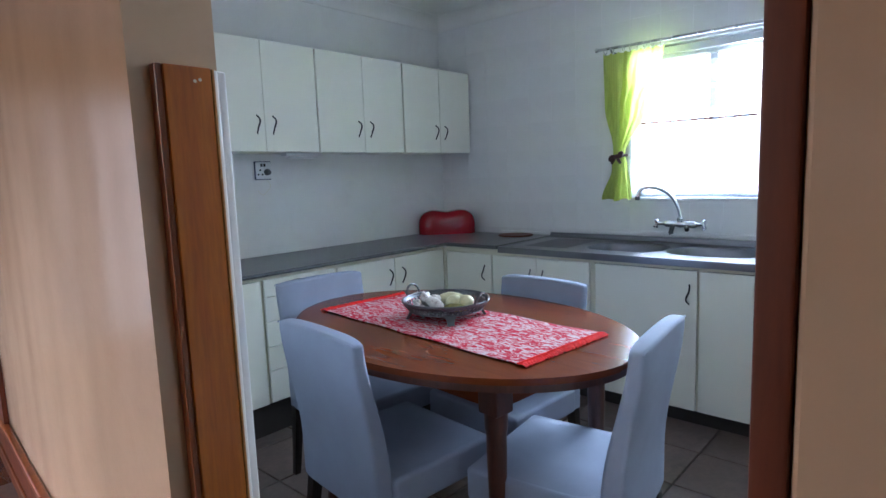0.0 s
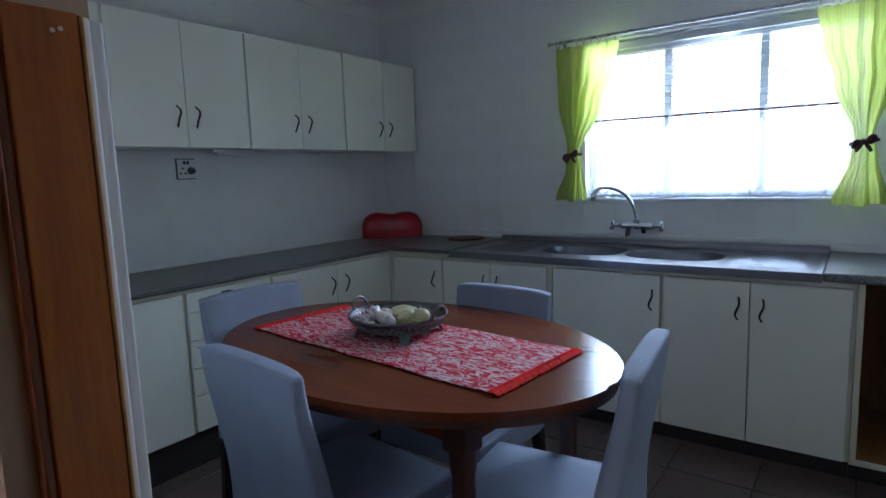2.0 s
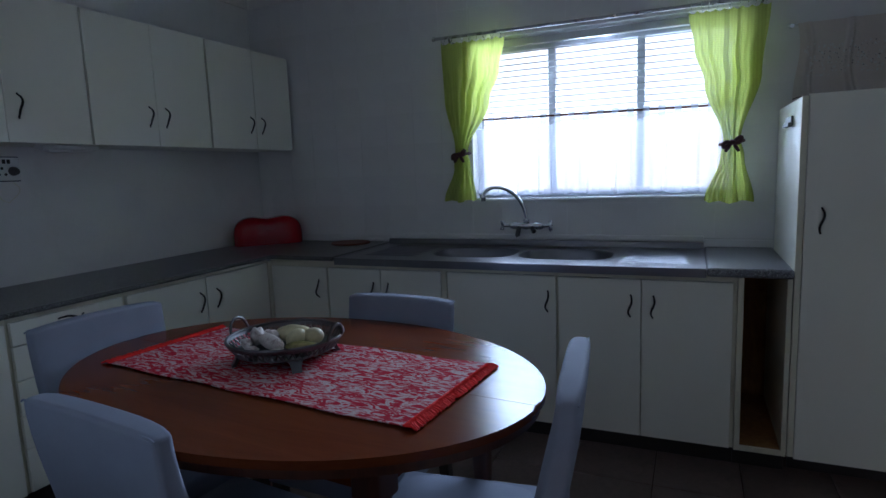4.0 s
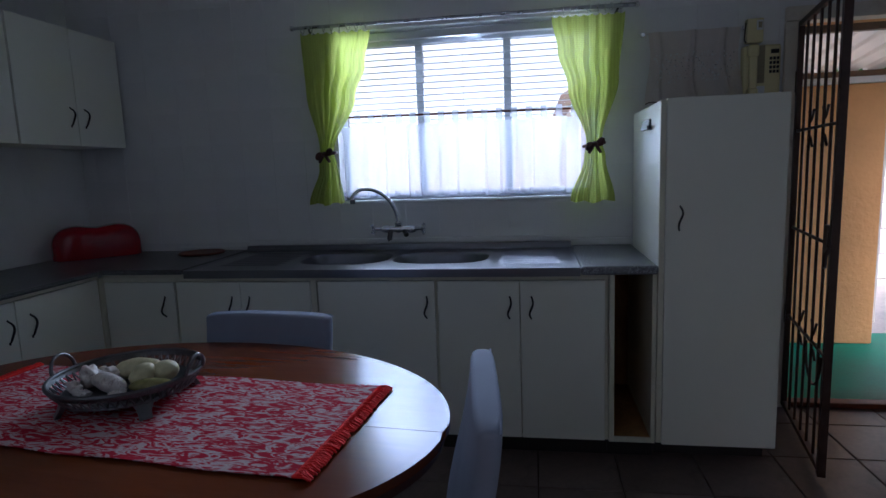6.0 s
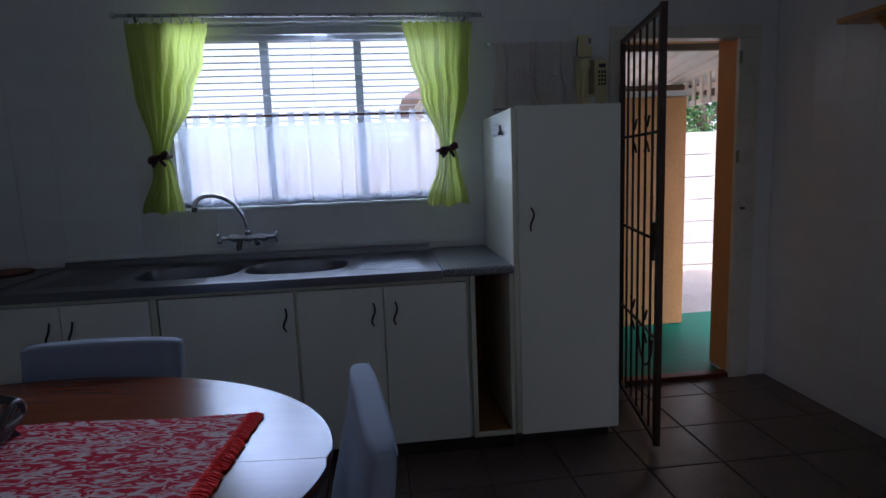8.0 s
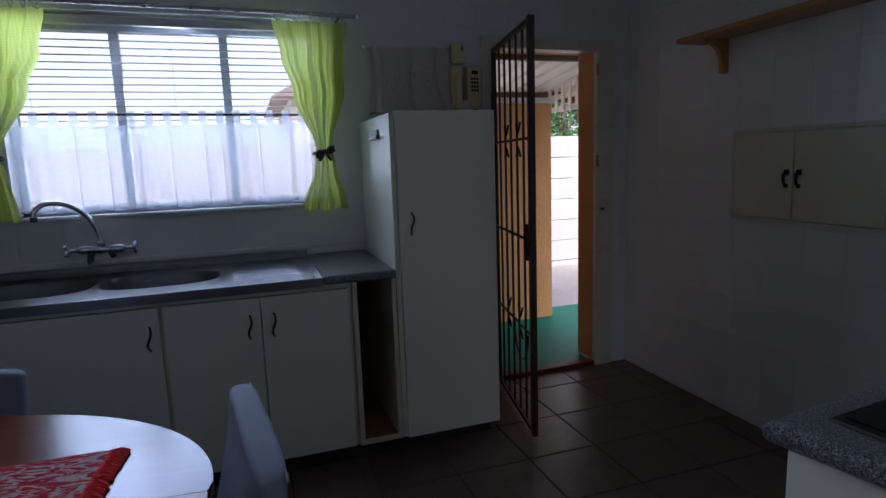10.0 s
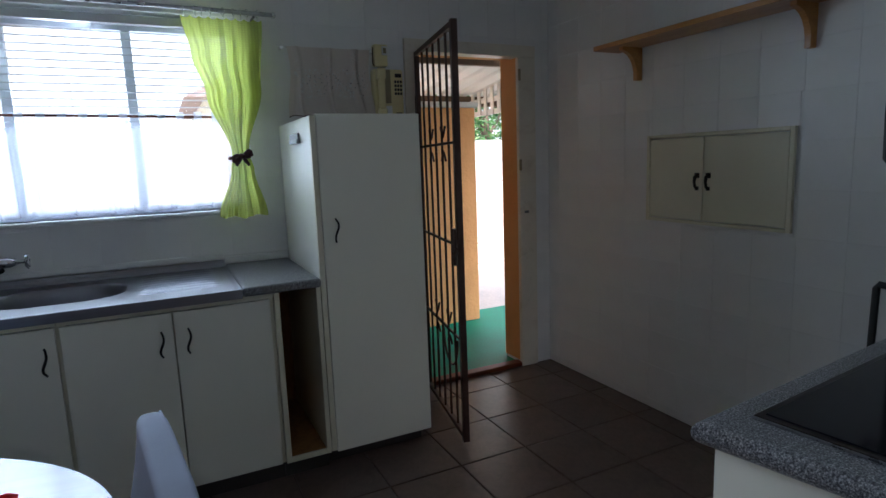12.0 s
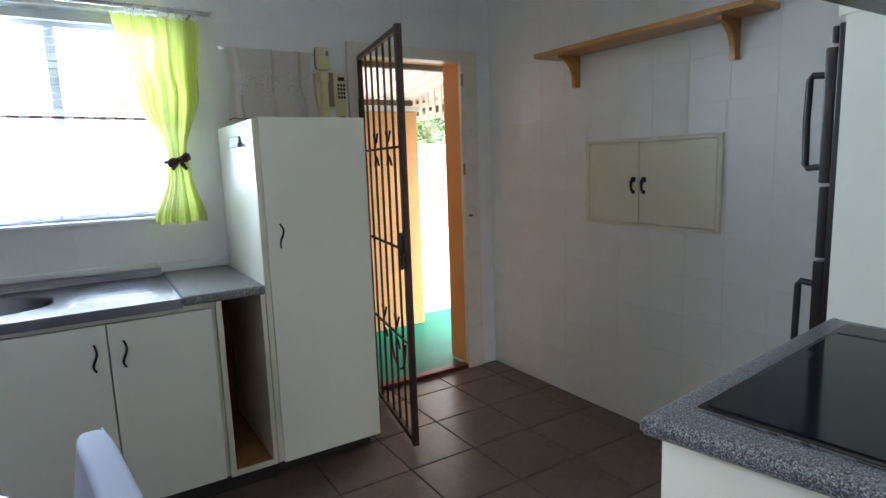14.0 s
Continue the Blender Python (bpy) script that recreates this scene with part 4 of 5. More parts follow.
ul = thing("under_cabinet_lamp", (-2.42, 3.03, 1.5), "slim white under-cabinet strip lamp, switched off", "lamp")
part("housing", box((-2.45, 2.89, 1.502), (-2.39, 3.16, 1.5235), 0.004), M_WHITEP, ul)
part("diffuser", box((-2.444, 2.92, 1.491), (-2.396, 3.13, 1.502), 0.005), M_TILE, ul, "frosted strip")

# meter hatch in the east wall
ht = thing("wall_hatch", (EX, 3.29, 1.02), "cream double-door hatch set in the tiled wall", "hatch")
for lo, hi in (((EX - 0.020, 2.905, 1.026), (EX - 0.001, 2.925, 1.456)), ((EX - 0.020, 3.655, 1.026), (EX - 0.001, 3.675, 1.456)), ((EX - 0.020, 2.925, 1.026), (EX - 0.001, 3.655, 1.042)), ((EX - 0.020, 2.925, 1.438), (EX - 0.001, 3.655, 1.456))):
    part("frame", box(lo, hi, 0.004), M_RAIL, ht)
for a, c, h in ((2.928, 3.328, 3.30), (3.333, 3.652, 3.362)):
    d = part("door", box((EX - 0.017, a, 1.046), (EX - 0.002, c, 1.435), 0.003), M_RAIL, ht, "cream painted door")
    bb = tube([(EX - 0.018, h, 1.258), (EX - 0.034, h, 1.250), (EX - 0.037, h, 1.228), (EX - 0.032, h, 1.206), (EX - 0.018, h, 1.198)], 0.007, 8, taper=[1.3, 1.2, 0.9, 0.9, 1.2])
    box((EX - 0.022, h - 0.013, 1.245), (EX - 0.016, h + 0.013, 1.270), 0.003, bm=bb)
    box((EX - 0.022, h - 0.010, 1.188), (EX - 0.016, h + 0.010, 1.206), 0.003, bm=bb)
    part("handle", bb, M_IRON, d, "dark antique handle")

# pine shelf
sh = thing("wall_shelf", (EX, 3.26, 1.91), "varnished pine wall shelf on two curved brackets", "shelf")
part("board", box((2.175, 2.70, 1.903), (EX - 0.001, 3.895, 1.927), 0.004), M_PINE, sh)
for y in (3.745, 2.865):
    prof = [(EX - 0.001, 1.742), (EX - 0.001, 1.903), (2.225, 1.903), (2.225, 1.886), (2.25, 1.880), (2.276, 1.867), (2.298, 1.845), (2.313, 1.815), (2.320, 1.785), (2.322, 1.742)]
    bb = bmesh.new()
    s0, s1 = [[bb.verts.new((x, yy, z)) for x, z in prof] for yy in (y - 0.012, y + 0.012)]
    bb.faces.new(s0), bb.faces.new(s1[::-1])
    for i in range(len(prof)):
        j = (i + 1) % len(prof)
        bb.faces.new((s0[i], s0[j], s1[j], s1[i]))
    part("bracket", bb, M_PINE, sh)

# telephone, socket box and lace cloth above the tall cupboard
ph = thing("wall_telephone", (1.245, 4.5, 1.6), "yellowed beige push-button wall telephone", "telephone")
part("body", box((1.165, 4.47, 1.585), (1.335, NY - 0.001, 1.872), 0.012, 3), M_PHONE, ph)
b = box((1.172, 4.425, 1.60), (1.222, 4.468, 1.665), 0.014, 3)
box((1.178, 4.428, 1.66), (1.216, 4.45, 1.82), 0.010, 3, bm=b)
box((1.172, 4.425, 1.81), (1.222, 4.468, 1.872), 0.014, 3, bm=b)
part("handset", b, M_PHONE, ph)
part("cradle_panel", box((1.224, 4.462, 1.69), (1.258, 4.4705, 1.868), 0.003), M_PHONED, ph, "brown-grey cradle panel")
part("display", box((1.285, 4.464, 1.828), (1.322, 4.4705, 1.848), 0.002), M_BLACK, ph)
for r in range(4):
    for c in range(3):
        part("key", box((1.281 + 0.016 * c, 4.463, 1.735 + 0.021 * r), (1.292 + 0.016 * c, 4.4705, 1.749 + 0.021 * r), 0.002), M_BLACK, ph)
part("label_strip", box((1.225, 4.464, 1.632), (1.262, 4.4705, 1.676), 0.002), M_TILE, ph)
part("label_strip", box((1.285, 4.464, 1.622), (1.32, 4.4705, 1.642), 0.002), M_PHONED, ph)
bx = thing("telephone_junction_box", (1.225, 4.5, 1.89), "beige wall box with a small white socket", "socket box")
part("box", box((1.18, 4.485, 1.888), (1.256, NY - 0.001, 2.002), 0.006), M_PHONE, bx)
part("socket", box((1.222, 4.480, 1.945), (1.252, 4.486, 1.992), 0.003), M_WHITEP, bx)
part("slot", box((1.229, 4.4785, 1.955), (1.246, 4.4805, 1.983), 0.001), M_PHONED, bx)
part("lead", tube([(1.178, 4.5, 1.985), (1.168, 4.48, 1.95), (1.166, 4.48, 1.90), (1.175, 4.48, 1.885)], 0.003, 6), M_BLACK, bx)
rl = thing("cloth_rail", (0.93, 4.49, 1.96), "thin chrome rail on the wall holding a cloth", "rail")
part("rail", tube([(0.665, 4.49, 1.962), (1.165, 4.49, 1.955)], 0.004, 8), M_CHROME, rl)
for x in (0.69, 1.155):
    part("post", tube([(x, NY, 1.96), (x, 4.485, 1.96)], 0.009, 10), M_CHROME, rl)


def lace(u, v):
    x = lerp(0.712, 1.150, u) + 0.012 * math.sin(5 * v + 3 * u)
    z = lerp(1.966, 1.615, v)
    y = 4.486 - 0.006 - 0.02 * v + 0.008 * v * math.sin(2 * math.pi * 2.4 * u + 0.6) - 0.042 * sum(math.exp(-((u - c_ - 0.05 * v) / 0.028) ** 2) for c_ in (0.09, 0.46, 0.80)) * (0.4 + 0.6 * v)
    if v == 1:
        z += 0.010 * abs(math.sin(math.pi * 7 * u))
    return (x, y, z)


lc = thing("lace_cloth", (0.93, 4.47, 1.62), "greyish lace cloth with scalloped hem hung on the rail", "cloth")
part("cloth", sheet(lace, 84, 26), M_LACE, lc, smooth=180)
b = bmesh.new()
rnd = random.Random(5)
for i in range(170):
    u, v = rnd.random(), rnd.uniform(0.30, 0.72)
    if abs(math.sin(math.pi * 2 * u)) < 0.35 and rnd.random() < 0.6:
        continue
    p = Vector(lace(u, v)) - Vector((0, 0.003, 0))
    a, r = rnd.uniform(0, 6.28), rnd.uniform(0.003, 0.006)
    b.faces.new([b.verts.new(p + Vector((r * math.cos(a + k * 2.1), 0, r * 1.4 * math.sin(a + k * 2.1)))) for k in range(3)])
em = part("embroidery", b, M_WHITEP, lc, "pale embroidered sprigs", smooth=None)
em["kind"] = "stuff"
b = bmesh.new()
for i in range(70):
    p = Vector(lace(rnd.uniform(0.15, 0.95), rnd.gauss(0.52, 0.09))) - Vector((0, 0.004, 0))
    r = rnd.uniform(0.0015, 0.0032)
    b.faces.new([b.verts.new(p + Vector((r * math.cos(k * 1.57 + i), 0, r * math.sin(k * 1.57 + i)))) for k in range(4)])
em = part("embroidery", b, M_PEWTER, lc, "dark stitched flecks", smooth=None)
em["kind"] = "stuff"
part("hem", tube([Vector(lace(i / 84, 1.0)) for i in range(85)], 0.0026, 5), M_TIE, lc, "dark maroon scalloped hem")

# ---- dining table, chairs and what lies on the table ----
TT = 0.797
TC, TR, TROT = (-0.787, 2.510), (0.742, 0.510), -5.0
table = thing("dining_table", (*TC, 0), "oval dark mahogany extending dining table on turned legs", "table", rz=TROT)


def oval(rx, ry, n=96, start=0.0, end=2 * math.pi):
    return [(rx * math.cos(k), ry * math.sin(k)) for k in (lerp(start, end, i / n) for i in range(n))]


for s in (0, 1):
    half = [(TR[0] * math.cos(k), TR[1] * math.sin(k)) for k in (math.pi * s + math.pi * i / 48 for i in range(49))]
    half = [(x, y + (0.0007 if s == 0 else -0.0007)) for x, y in half]
    part("tabletop_leaf", extrude_outline(half, TT - 0.020, TT, 0.007, 3, lambda p: abs(p.y) < 0.004), M_TABLE, table, local=True)
b = extrude_outline(oval(TR[0] - 0.012, TR[1] - 0.012), TT - 0.046, TT - 0.0205, 0.008, 3)
# darker leg wood here paints in the shaded gap under the top
part("moulded_rim", b, M_LEGW, table, local=True)
LEG = ((0.47, 0.27), (0.47, -0.27), (-0.47, 0.27), (-0.47, -0.27))
for lo, hi in (((-0.47, 0.255, 0.665), (0.47, 0.28, TT - 0.047)), ((-0.47, -0.28, 0.665), (0.47, -0.255, TT - 0.047)), ((-0.485, -0.27, 0.665), (-0.46, 0.27, TT - 0.047)), ((0.46, -0.27, 0.665), (0.485, 0.27, TT - 0.047))):
    part("apron", box(lo, hi, 0.003), M_TABLE, table, local=True)
for x, y in LEG:
    b = box((x - 0.038, y - 0.038, 0.655), (x + 0.038, y + 0.038, TT - 0.047), 0.008)
    lathe([(0.022, 0.0), (0.028, 0.01), (0.026, 0.04), (0.030, 0.08), (0.035, 0.15), (0.030, 0.205), (0.026, 0.22), (0.033, 0.235), (0.033, 0.247), (0.025, 0.265), (0.026, 0.35), (0.029, 0.45), (0.031, 0.54), (0.030, 0.585), (0.035, 0.61), (0.036, 0.66)], (x, y, 0), 20, b)
    part("leg", b, M_LEGW, table, local=True)


def chair_at(m):
    """Upholstered dining chair; the seat looks to +y, the origin under the back's outer face."""
    c = thing("dining_chair", (0, 0, 0), "light blue-grey upholstered parsons chair with dark legs", "chair", "chairs round the table")

    def back(u, v, side):
        z = lerp(0.335, 0.900, v)
        w = lerp(0.219, 0.226, v)
        x = lerp(-w, w, u)
        lean = -0.055 * smoothstep(0.2, 1.0, v) ** 1.2
        th = lerp(0.086, 0.056, v)
        r = 0.010 * (2 * abs(u - 0.5)) ** 6
        return (x, lean + (th - r if side else r), z - 0.008 * (2 * abs(u - 0.5)) ** 8 * v + (0.006 * math.sin(math.pi * u) * v))
    bb = bmesh.new()
    n, k = 14, 14
    grid = [[[bb.verts.new(back(i / n, j / k, s)) for j in range(k + 1)] for i in range(n + 1)] for s in (0, 1)]
    for s in (0, 1):
        for i in range(n):
            for j in range(k):
                g = grid[s]
                bb.faces.new((g[i][j], g[i + 1][j], g[i + 1][j + 1], g[i][j + 1]))
    for i in range(n):
        for j in (0, k):
            bb.faces.new((grid[0][i][j], grid[0][i + 1][j], grid[1][i + 1][j], grid[1][i][j]))
    for j in range(k):
        for i in (0, n):
            bb.faces.new((grid[0][i][j], grid[0][i][j + 1], grid[1][i][j + 1], grid[1][i][j]))
    bmesh.ops.recalc_face_normals(bb, faces=bb.faces[:])
    rim = [e for e in bb.edges if len(e.link_faces) == 2 and e.calc_face_angle(0) > radians(50)]
    bmesh.ops.bevel(bb, geom=rim, offset=0.011, segments=3, affect="EDGES", profile=0.5)
    part("backrest", bb, M_CHAIR, c, local=True, smooth=60)
    piping = [(-0.225, -0.046, 0.888)] + [(lerp(-0.214, 0.214, i / 10), -0.0475, 0.8935 + 0.005 * math.sin(math.pi * i / 10)) for i in range(11)] + [(0.225, -0.046, 0.888)]
    part("piping", tube(piping, 0.0025, 6), M_CHAIR, c, local=True)

    def seat(u, v):
        x, y = lerp(-0.235, 0.235, u), lerp(0.075, 0.49, v)
        crown = 0.026 * (1 - (2 * u - 1) ** 4) * (1 - (2 * v - 1) ** 4)
        return (x, y, 0.448 + crown)
    bb = box((-0.235, 0.07, 0.345), (0.235, 0.49, 0.455), 0.016, 3)
    join(bb, sheet(lambda u, v: seat(0.03 + 0.94 * u, 0.03 + 0.94 * v), 16, 16))
    part("seat", bb, M_CHAIR, c, local=True, smooth=60)
    for x, y, dy in ((-0.20, 0.045, -0.055), (0.20, 0.045, -0.055), (-0.205, 0.455, 0.015), (0.205, 0.455, 0.015)):
        bb = box((x - 0.021, y - 0.021, 0), (x + 0.021, y + 0.021, 0.347), 0.003)
        for v in bb.verts:
            s = 1 - 0.32 * (1 - v.co.z / 0.347)
            v.co.x, v.co.y = x + (v.co.x - x) * s, y + (v.co.y - y) * s + dy * (1 - v.co.z / 0.347)
        part("leg", bb, M_ESPRESSO, c, "dark tapered leg", local=True)
    c.matrix_world = m
    return c


chair = chair_at(pose(-0.803, 1.945, 0, 0, 0, -6))
copy_thing(chair, pose(-0.752, 3.085, 0, 0, 0, 177) @ Matrix.Diagonal((1, 1, 0.968, 1)))
copy_thing(chair, pose(-1.56, 2.50, 0, 0, 0, -95))
copy_thing(chair, pose(0.006, 2.474, 0, 0, 0, 96.8))

RL, RW = 1.06, 0.43
run = thing("table_runner", (-0.79, 2.503, TT + 0.001), "red and white patterned woven table runner with red fringe", "table runner", rz=-5.5)
b = bmesh.new()
n, k = 60, 24
def runner_z(u, v):
    return 0.0025 + 0.0022 * noise.noise(Vector((u * 9, v * 4, 3))) + 0.004 * smoothstep(0.93, 1.0, u) * abs(math.sin(7 * v)) * 0.6
top = [[b.verts.new((lerp(-RL / 2, RL / 2, i / n), lerp(-RW / 2, RW / 2, j / k) + 0.003 * math.sin(i * 0.35), runner_z(i / n, j / k) + 0.0018)) for j in range(k + 1)] for i in range(n + 1)]
bot = [[b.verts.new((v.co.x, v.co.y, max(0.0, v.co.z - 0.0022))) for v in row] for row in top]
for i in range(n):
    for j in range(k):
        b.faces.new((top[i][j], top[i + 1][j], top[i + 1][j + 1], top[i][j + 1]))
        b.faces.new((bot[i][j], bot[i][j + 1], bot[i + 1][j + 1], bot[i + 1][j]))
part("cloth", b, M_RUN, run, local=True, smooth=180)
rnd = random.Random(2)
for s in (-1, 1):
    b = bmesh.new()
    for i in range(190):
        y = lerp(-RW / 2, RW / 2, i / 189)
        l1 = rnd.uniform(0.020, 0.032)
        tube([(s * (RL / 2 - 0.006), y, 0.006), (s * (RL / 2 + l1 * 0.5), y + rnd.uniform(-0.002, 0.002), 0.007 + rnd.uniform(0, 0.004)), (s * (RL / 2 + l1), y + rnd.uniform(-0.0035, 0.0035), 0.0025)], 0.0023, 5, b)
    f = part("fringe", b, M_FRINGE, run, "bright red tasselled fringe", local=True)
    f["kind"] = "stuff"
    part("edge_band", box((s * RL / 2 - 0.006, -RW / 2, 0.0045), (s * RL / 2 + 0.006, RW / 2, 0.0085), 0.002), M_FRINGE, run, local=True)

BC = (-0.837, 2.548)
TRAY = 0.86
BZ = TT + 0.006
bowl = thing("footed_tray", (*BC, BZ), "round dark pewter tray with pierced gallery, loop handles and feet", "tray", rz=3)
part("dish", lathe([(0.01, 0.036), (0.160, 0.036), (0.168, 0.040), (0.164, 0.044), (0.155, 0.042), (0.01, 0.042)], (0, 0, 0), 56), M_PEWTER, bowl, local=True)
part("lower_ring", tube([(0.168 * math.cos(a), 0.168 * math.sin(a), 0.040) for a in (j * math.pi / 32 for j in range(64))], 0.004, 8, closed=True), M_PEWTER, bowl, local=True)
part("upper_ring", tube([(0.196 * math.cos(a), 0.196 * math.sin(a), 0.082) for a in (j * math.pi / 32 for j in range(64))], 0.0055, 8, closed=True), M_PEWTER, bowl, local=True)
b = bmesh.new()
for i in range(52):
    a0, a1, a2 = (2 * math.pi * (i + q) / 52 for q in (0, 0.5, 1))
    lo = (0.169 * math.cos(a1), 0.169 * math.sin(a1), 0.041)
    for a in (a0, a2):
        tube([lo, (0.193 * math.cos(a), 0.193 * math.sin(a), 0.070)], 0.0024, 5, b)
part("pierced_gallery", b, M_PEWTER, bowl, local=True)
b = sheet(lambda u, v: ((lerp(0.190, 0.1965, v)) * math.cos(2 * math.pi * u), lerp(0.190, 0.1965, v) * math.sin(2 * math.pi * u), lerp(0.066, 0.083, v)), 64, 2)
part("rim_band", b, M_PEWTER, bowl, local=True)
for k in range(4):
    a = k * math.pi / 2 + math.pi / 4
    d = Vector((math.cos(a), math.sin(a), 0))
    t_ = Vector((-math.sin(a), math.cos(a), 0))
    bb = bmesh.new()
    ring = []
    for z, r, w in ((0.0, 0.178, 0.016), (0.004, 0.176, 0.015), (0.02, 0.166, 0.017), (0.038, 0.160, 0.026)):
        ring.append([bb.verts.new(d * (r + e) + t_ * (w * s) + Vector((0, 0, z))) for e, s in ((-0.007, -1), (0.007, -1), (0.007, 1), (-0.007, 1))])
    for q, w_ in zip(ring, ring[1:]):
        for j in range(4):
            bb.faces.new((q[j], q[(j + 1) % 4], w_[(j + 1) % 4], w_[j]))
    bb.faces.new(ring[0]), bb.faces.new(ring[-1])
    part("foot", bb, M_PEWTER, bowl, local=True)
for s in (-1, 1):
    b = tube([(s * (0.196 + 0.010 * math.sin(k)), 0.044 * math.cos(k), 0.084 + 0.046 * math.sin(k)) for k in (j * math.pi / 14 for j in range(15))], 0.0052, 8)
    part("handle", b, M_PEWTER, bowl, "polished loop handle", local=True)

bowl.matrix_world = bowl.matrix_world @ Matrix.Scale(TRAY, 4)


def pebble(name, label, cat, at, size, mat_, rot=(0, 0, 0), lump=0.1, seed=0):
    bb = bmesh.new()
    bmesh.ops.create_icosphere(bb, subdivisions=3, radius=1)
    for v in bb.verts:
        k = 1 + lump * noise.noise(v.co * 1.3 + Vector((seed, 0, 0))) + lump * 0.35 * noise.noise(v.co * 4 + Vector((0, seed, 0)))
        v.co = Vector((v.co.x * size[0] * k, v.co.y * size[1] * k, v.co.z * size[2] * k))
    bb.transform(pose(0, 0, 0, *rot))
    low = min(v.co.z for v in bb.verts)
    t = new(name, finish(name, bb, mat_, 180))
    t.matrix_world = pose(at[0], at[1], at[2] - low)
    BASE[t] = t.matrix_world.copy()
    return tagged(t, label, cat)


DZ = BZ + 0.0425 * TRAY
pebble("stone", "long pale cream stone in the tray", "stone", (-0.845, 2.592, DZ), (0.056, 0.028, 0.026), M_STONE, (0, 0, 20), 0.10, 1)
pebble("stone", "round pale green-grey stone egg in the tray", "stone", (-0.762, 2.580, DZ), (0.032, 0.026, 0.026), M_STONE, (0, 0, 50), 0.03, 2)
pebble("stone", "tilted pale stone egg in the tray", "stone", (-0.797, 2.545, DZ), (0.033, 0.025, 0.025), M_STONE, (0, -30, 60), 0.03, 3)
pebble("stone", "flat polished olive stone in the tray", "stone", (-0.752, 2.512, DZ), (0.050, 0.023, 0.015), M_OLIVE, (0, 0, 15), 0.10, 4)
pebble("sea_shell", "white speckled cone shell in the tray", "shell", (-0.858, 2.505, DZ), (0.048, 0.023, 0.021), M_SHELL, (0, 10, -12), 0.18, 5)
pebble("sea_shell", "knobbly pinkish sea shell in the tray", "shell", (-0.924, 2.530, DZ), (0.024, 0.021, 0.024), M_SHELL, (20, 0, 30), 0.8, 6)
pebble("sea_shell", "small broken shell in the tray", "shell", (-0.930, 2.486, DZ), (0.024, 0.016, 0.013), M_SHELL, (0, 0, -30), 0.7, 7)
pebble("sea_shell", "small pinkish sea shell in the tray", "shell", (-0.893, 2.552, DZ), (0.022, 0.016, 0.016), M_SHELL, (0, 20, 50), 0.8, 8)
pebble("sea_shell", "small ridged sea shell in the tray", "shell", (-0.928, 2.585, DZ), (0.022, 0.017, 0.015), M_SHELL, (10, 0, 80), 0.7, 9)
pebble("sea_shell", "tiny brown shell fragment in the tray", "shell", (-0.893, 2.465, DZ), (0.016, 0.011, 0.009), M_SHELL, (0, 0, 10), 0.6, 10)
pebble("sea_shell", "tiny white shell fragment in the tray", "shell", (-0.812, 2.478, DZ), (0.018, 0.011, 0.008), M_SHELL, (0, 0, 40), 0.6, 11)

# ---- security gate, swung inwards ----
gh, gf = Vector((1.425, 4.488, 0)), Vector((1.282, 3.752, 0))
gw = (gf - gh).length
gate = thing("security_gate", (gh.x, gh.y, 0.02), "brown steel security gate standing open into the kitchen", "gate", rz=math.degrees(math.atan2((gf - gh).y, (gf - gh).x)))
GB, GT = 0.012, 1.95


def gbox(name, x0_, x1_, z0_, z1_, th=0.0125, label=""):
    return part(name, box((x0_, -th, z0_), (x1_, th, z1_), 0.002), M_GATE, gate, label, local=True)


gbox("post", 0, 0.025, GB, GT), gbox("post", gw - 0.03, gw, GB - 0.01, GT + 0.005, 0.015)
gbox("rail", 0.025, gw - 0.03, GT - 0.025, GT), gbox("rail", 0.025, gw - 0.03, GB, GB + 0.025)
RZ = (1.43, 0.955, 0.50)
for z in RZ:
    gbox("crossbar", 0.025, gw - 0.03, z - 0.006, z + 0.006, 0.006)
BX = [0.025 + (gw - 0.055) * (i + 1) / 6 for i in range(5)]
for i, x in enumerate(BX):
    part("bar", tube([(x, 0, GB + 0.02), (x, 0, GT - 0.02)], 0.0065, 8), M_GATE, gate, local=True)
for x in (BX[1], BX[3]):
    for rz, up, down in ((RZ[0], 0.082, -0.082), (RZ[2], 0.09, -0.075)):
        for q in (-1, 1):
            part("fork_scroll", tube([(x, 0.004, rz + 0.03), (x + q * 0.014, 0.006, rz + up * 0.55), (x + q * 0.040, 0.006, rz + up)], 0.006, 6), M_GATE, gate, local=True)
            part("fork_scroll", tube([(x, 0.004, rz - 0.035), (x + q * 0.014, 0.006, rz + down * 0.6), (x + q * 0.038, 0.006, rz + down)], 0.006, 6), M_GATE, gate, local=True)
b = tube([(BX[3] + (BX[4] - BX[2]) * 0.55 * math.cos(k), 0.008, RZ[2] - 0.03 + 0.16 * math.sin(k)) for k in (math.pi + math.pi * j / 14 for j in range(15))], 0.006, 6)
part("tulip_scroll", b, M_GATE, gate, local=True)
gbox("lock_box", gw - 0.085, gw - 0.03, 0.92, 1.035, 0.02)
part("latch_lever", tube([(gw - 0.01, -0.015, 0.95), (gw - 0.005, -0.03, 0.92), (gw + 0.012, -0.035, 0.875)], 0.008, 8), M_GATE, gate, local=True)
for z in (0.45, 1.62):
    part("hinge", tube([(-0.012, 0, z), (-0.012, 0, z + 0.10)], 0.013, 10), M_GATE, gate, local=True)

# ---- hob counter, oven tower and hood ----
HZ = 0.893
FRONT_TURN = 6.0
hob_corner = (0.885, 2.132)
hc = thing("hob_cabinet", (1.4, 1.8, 0), "white base unit under the hob", "cabinet")


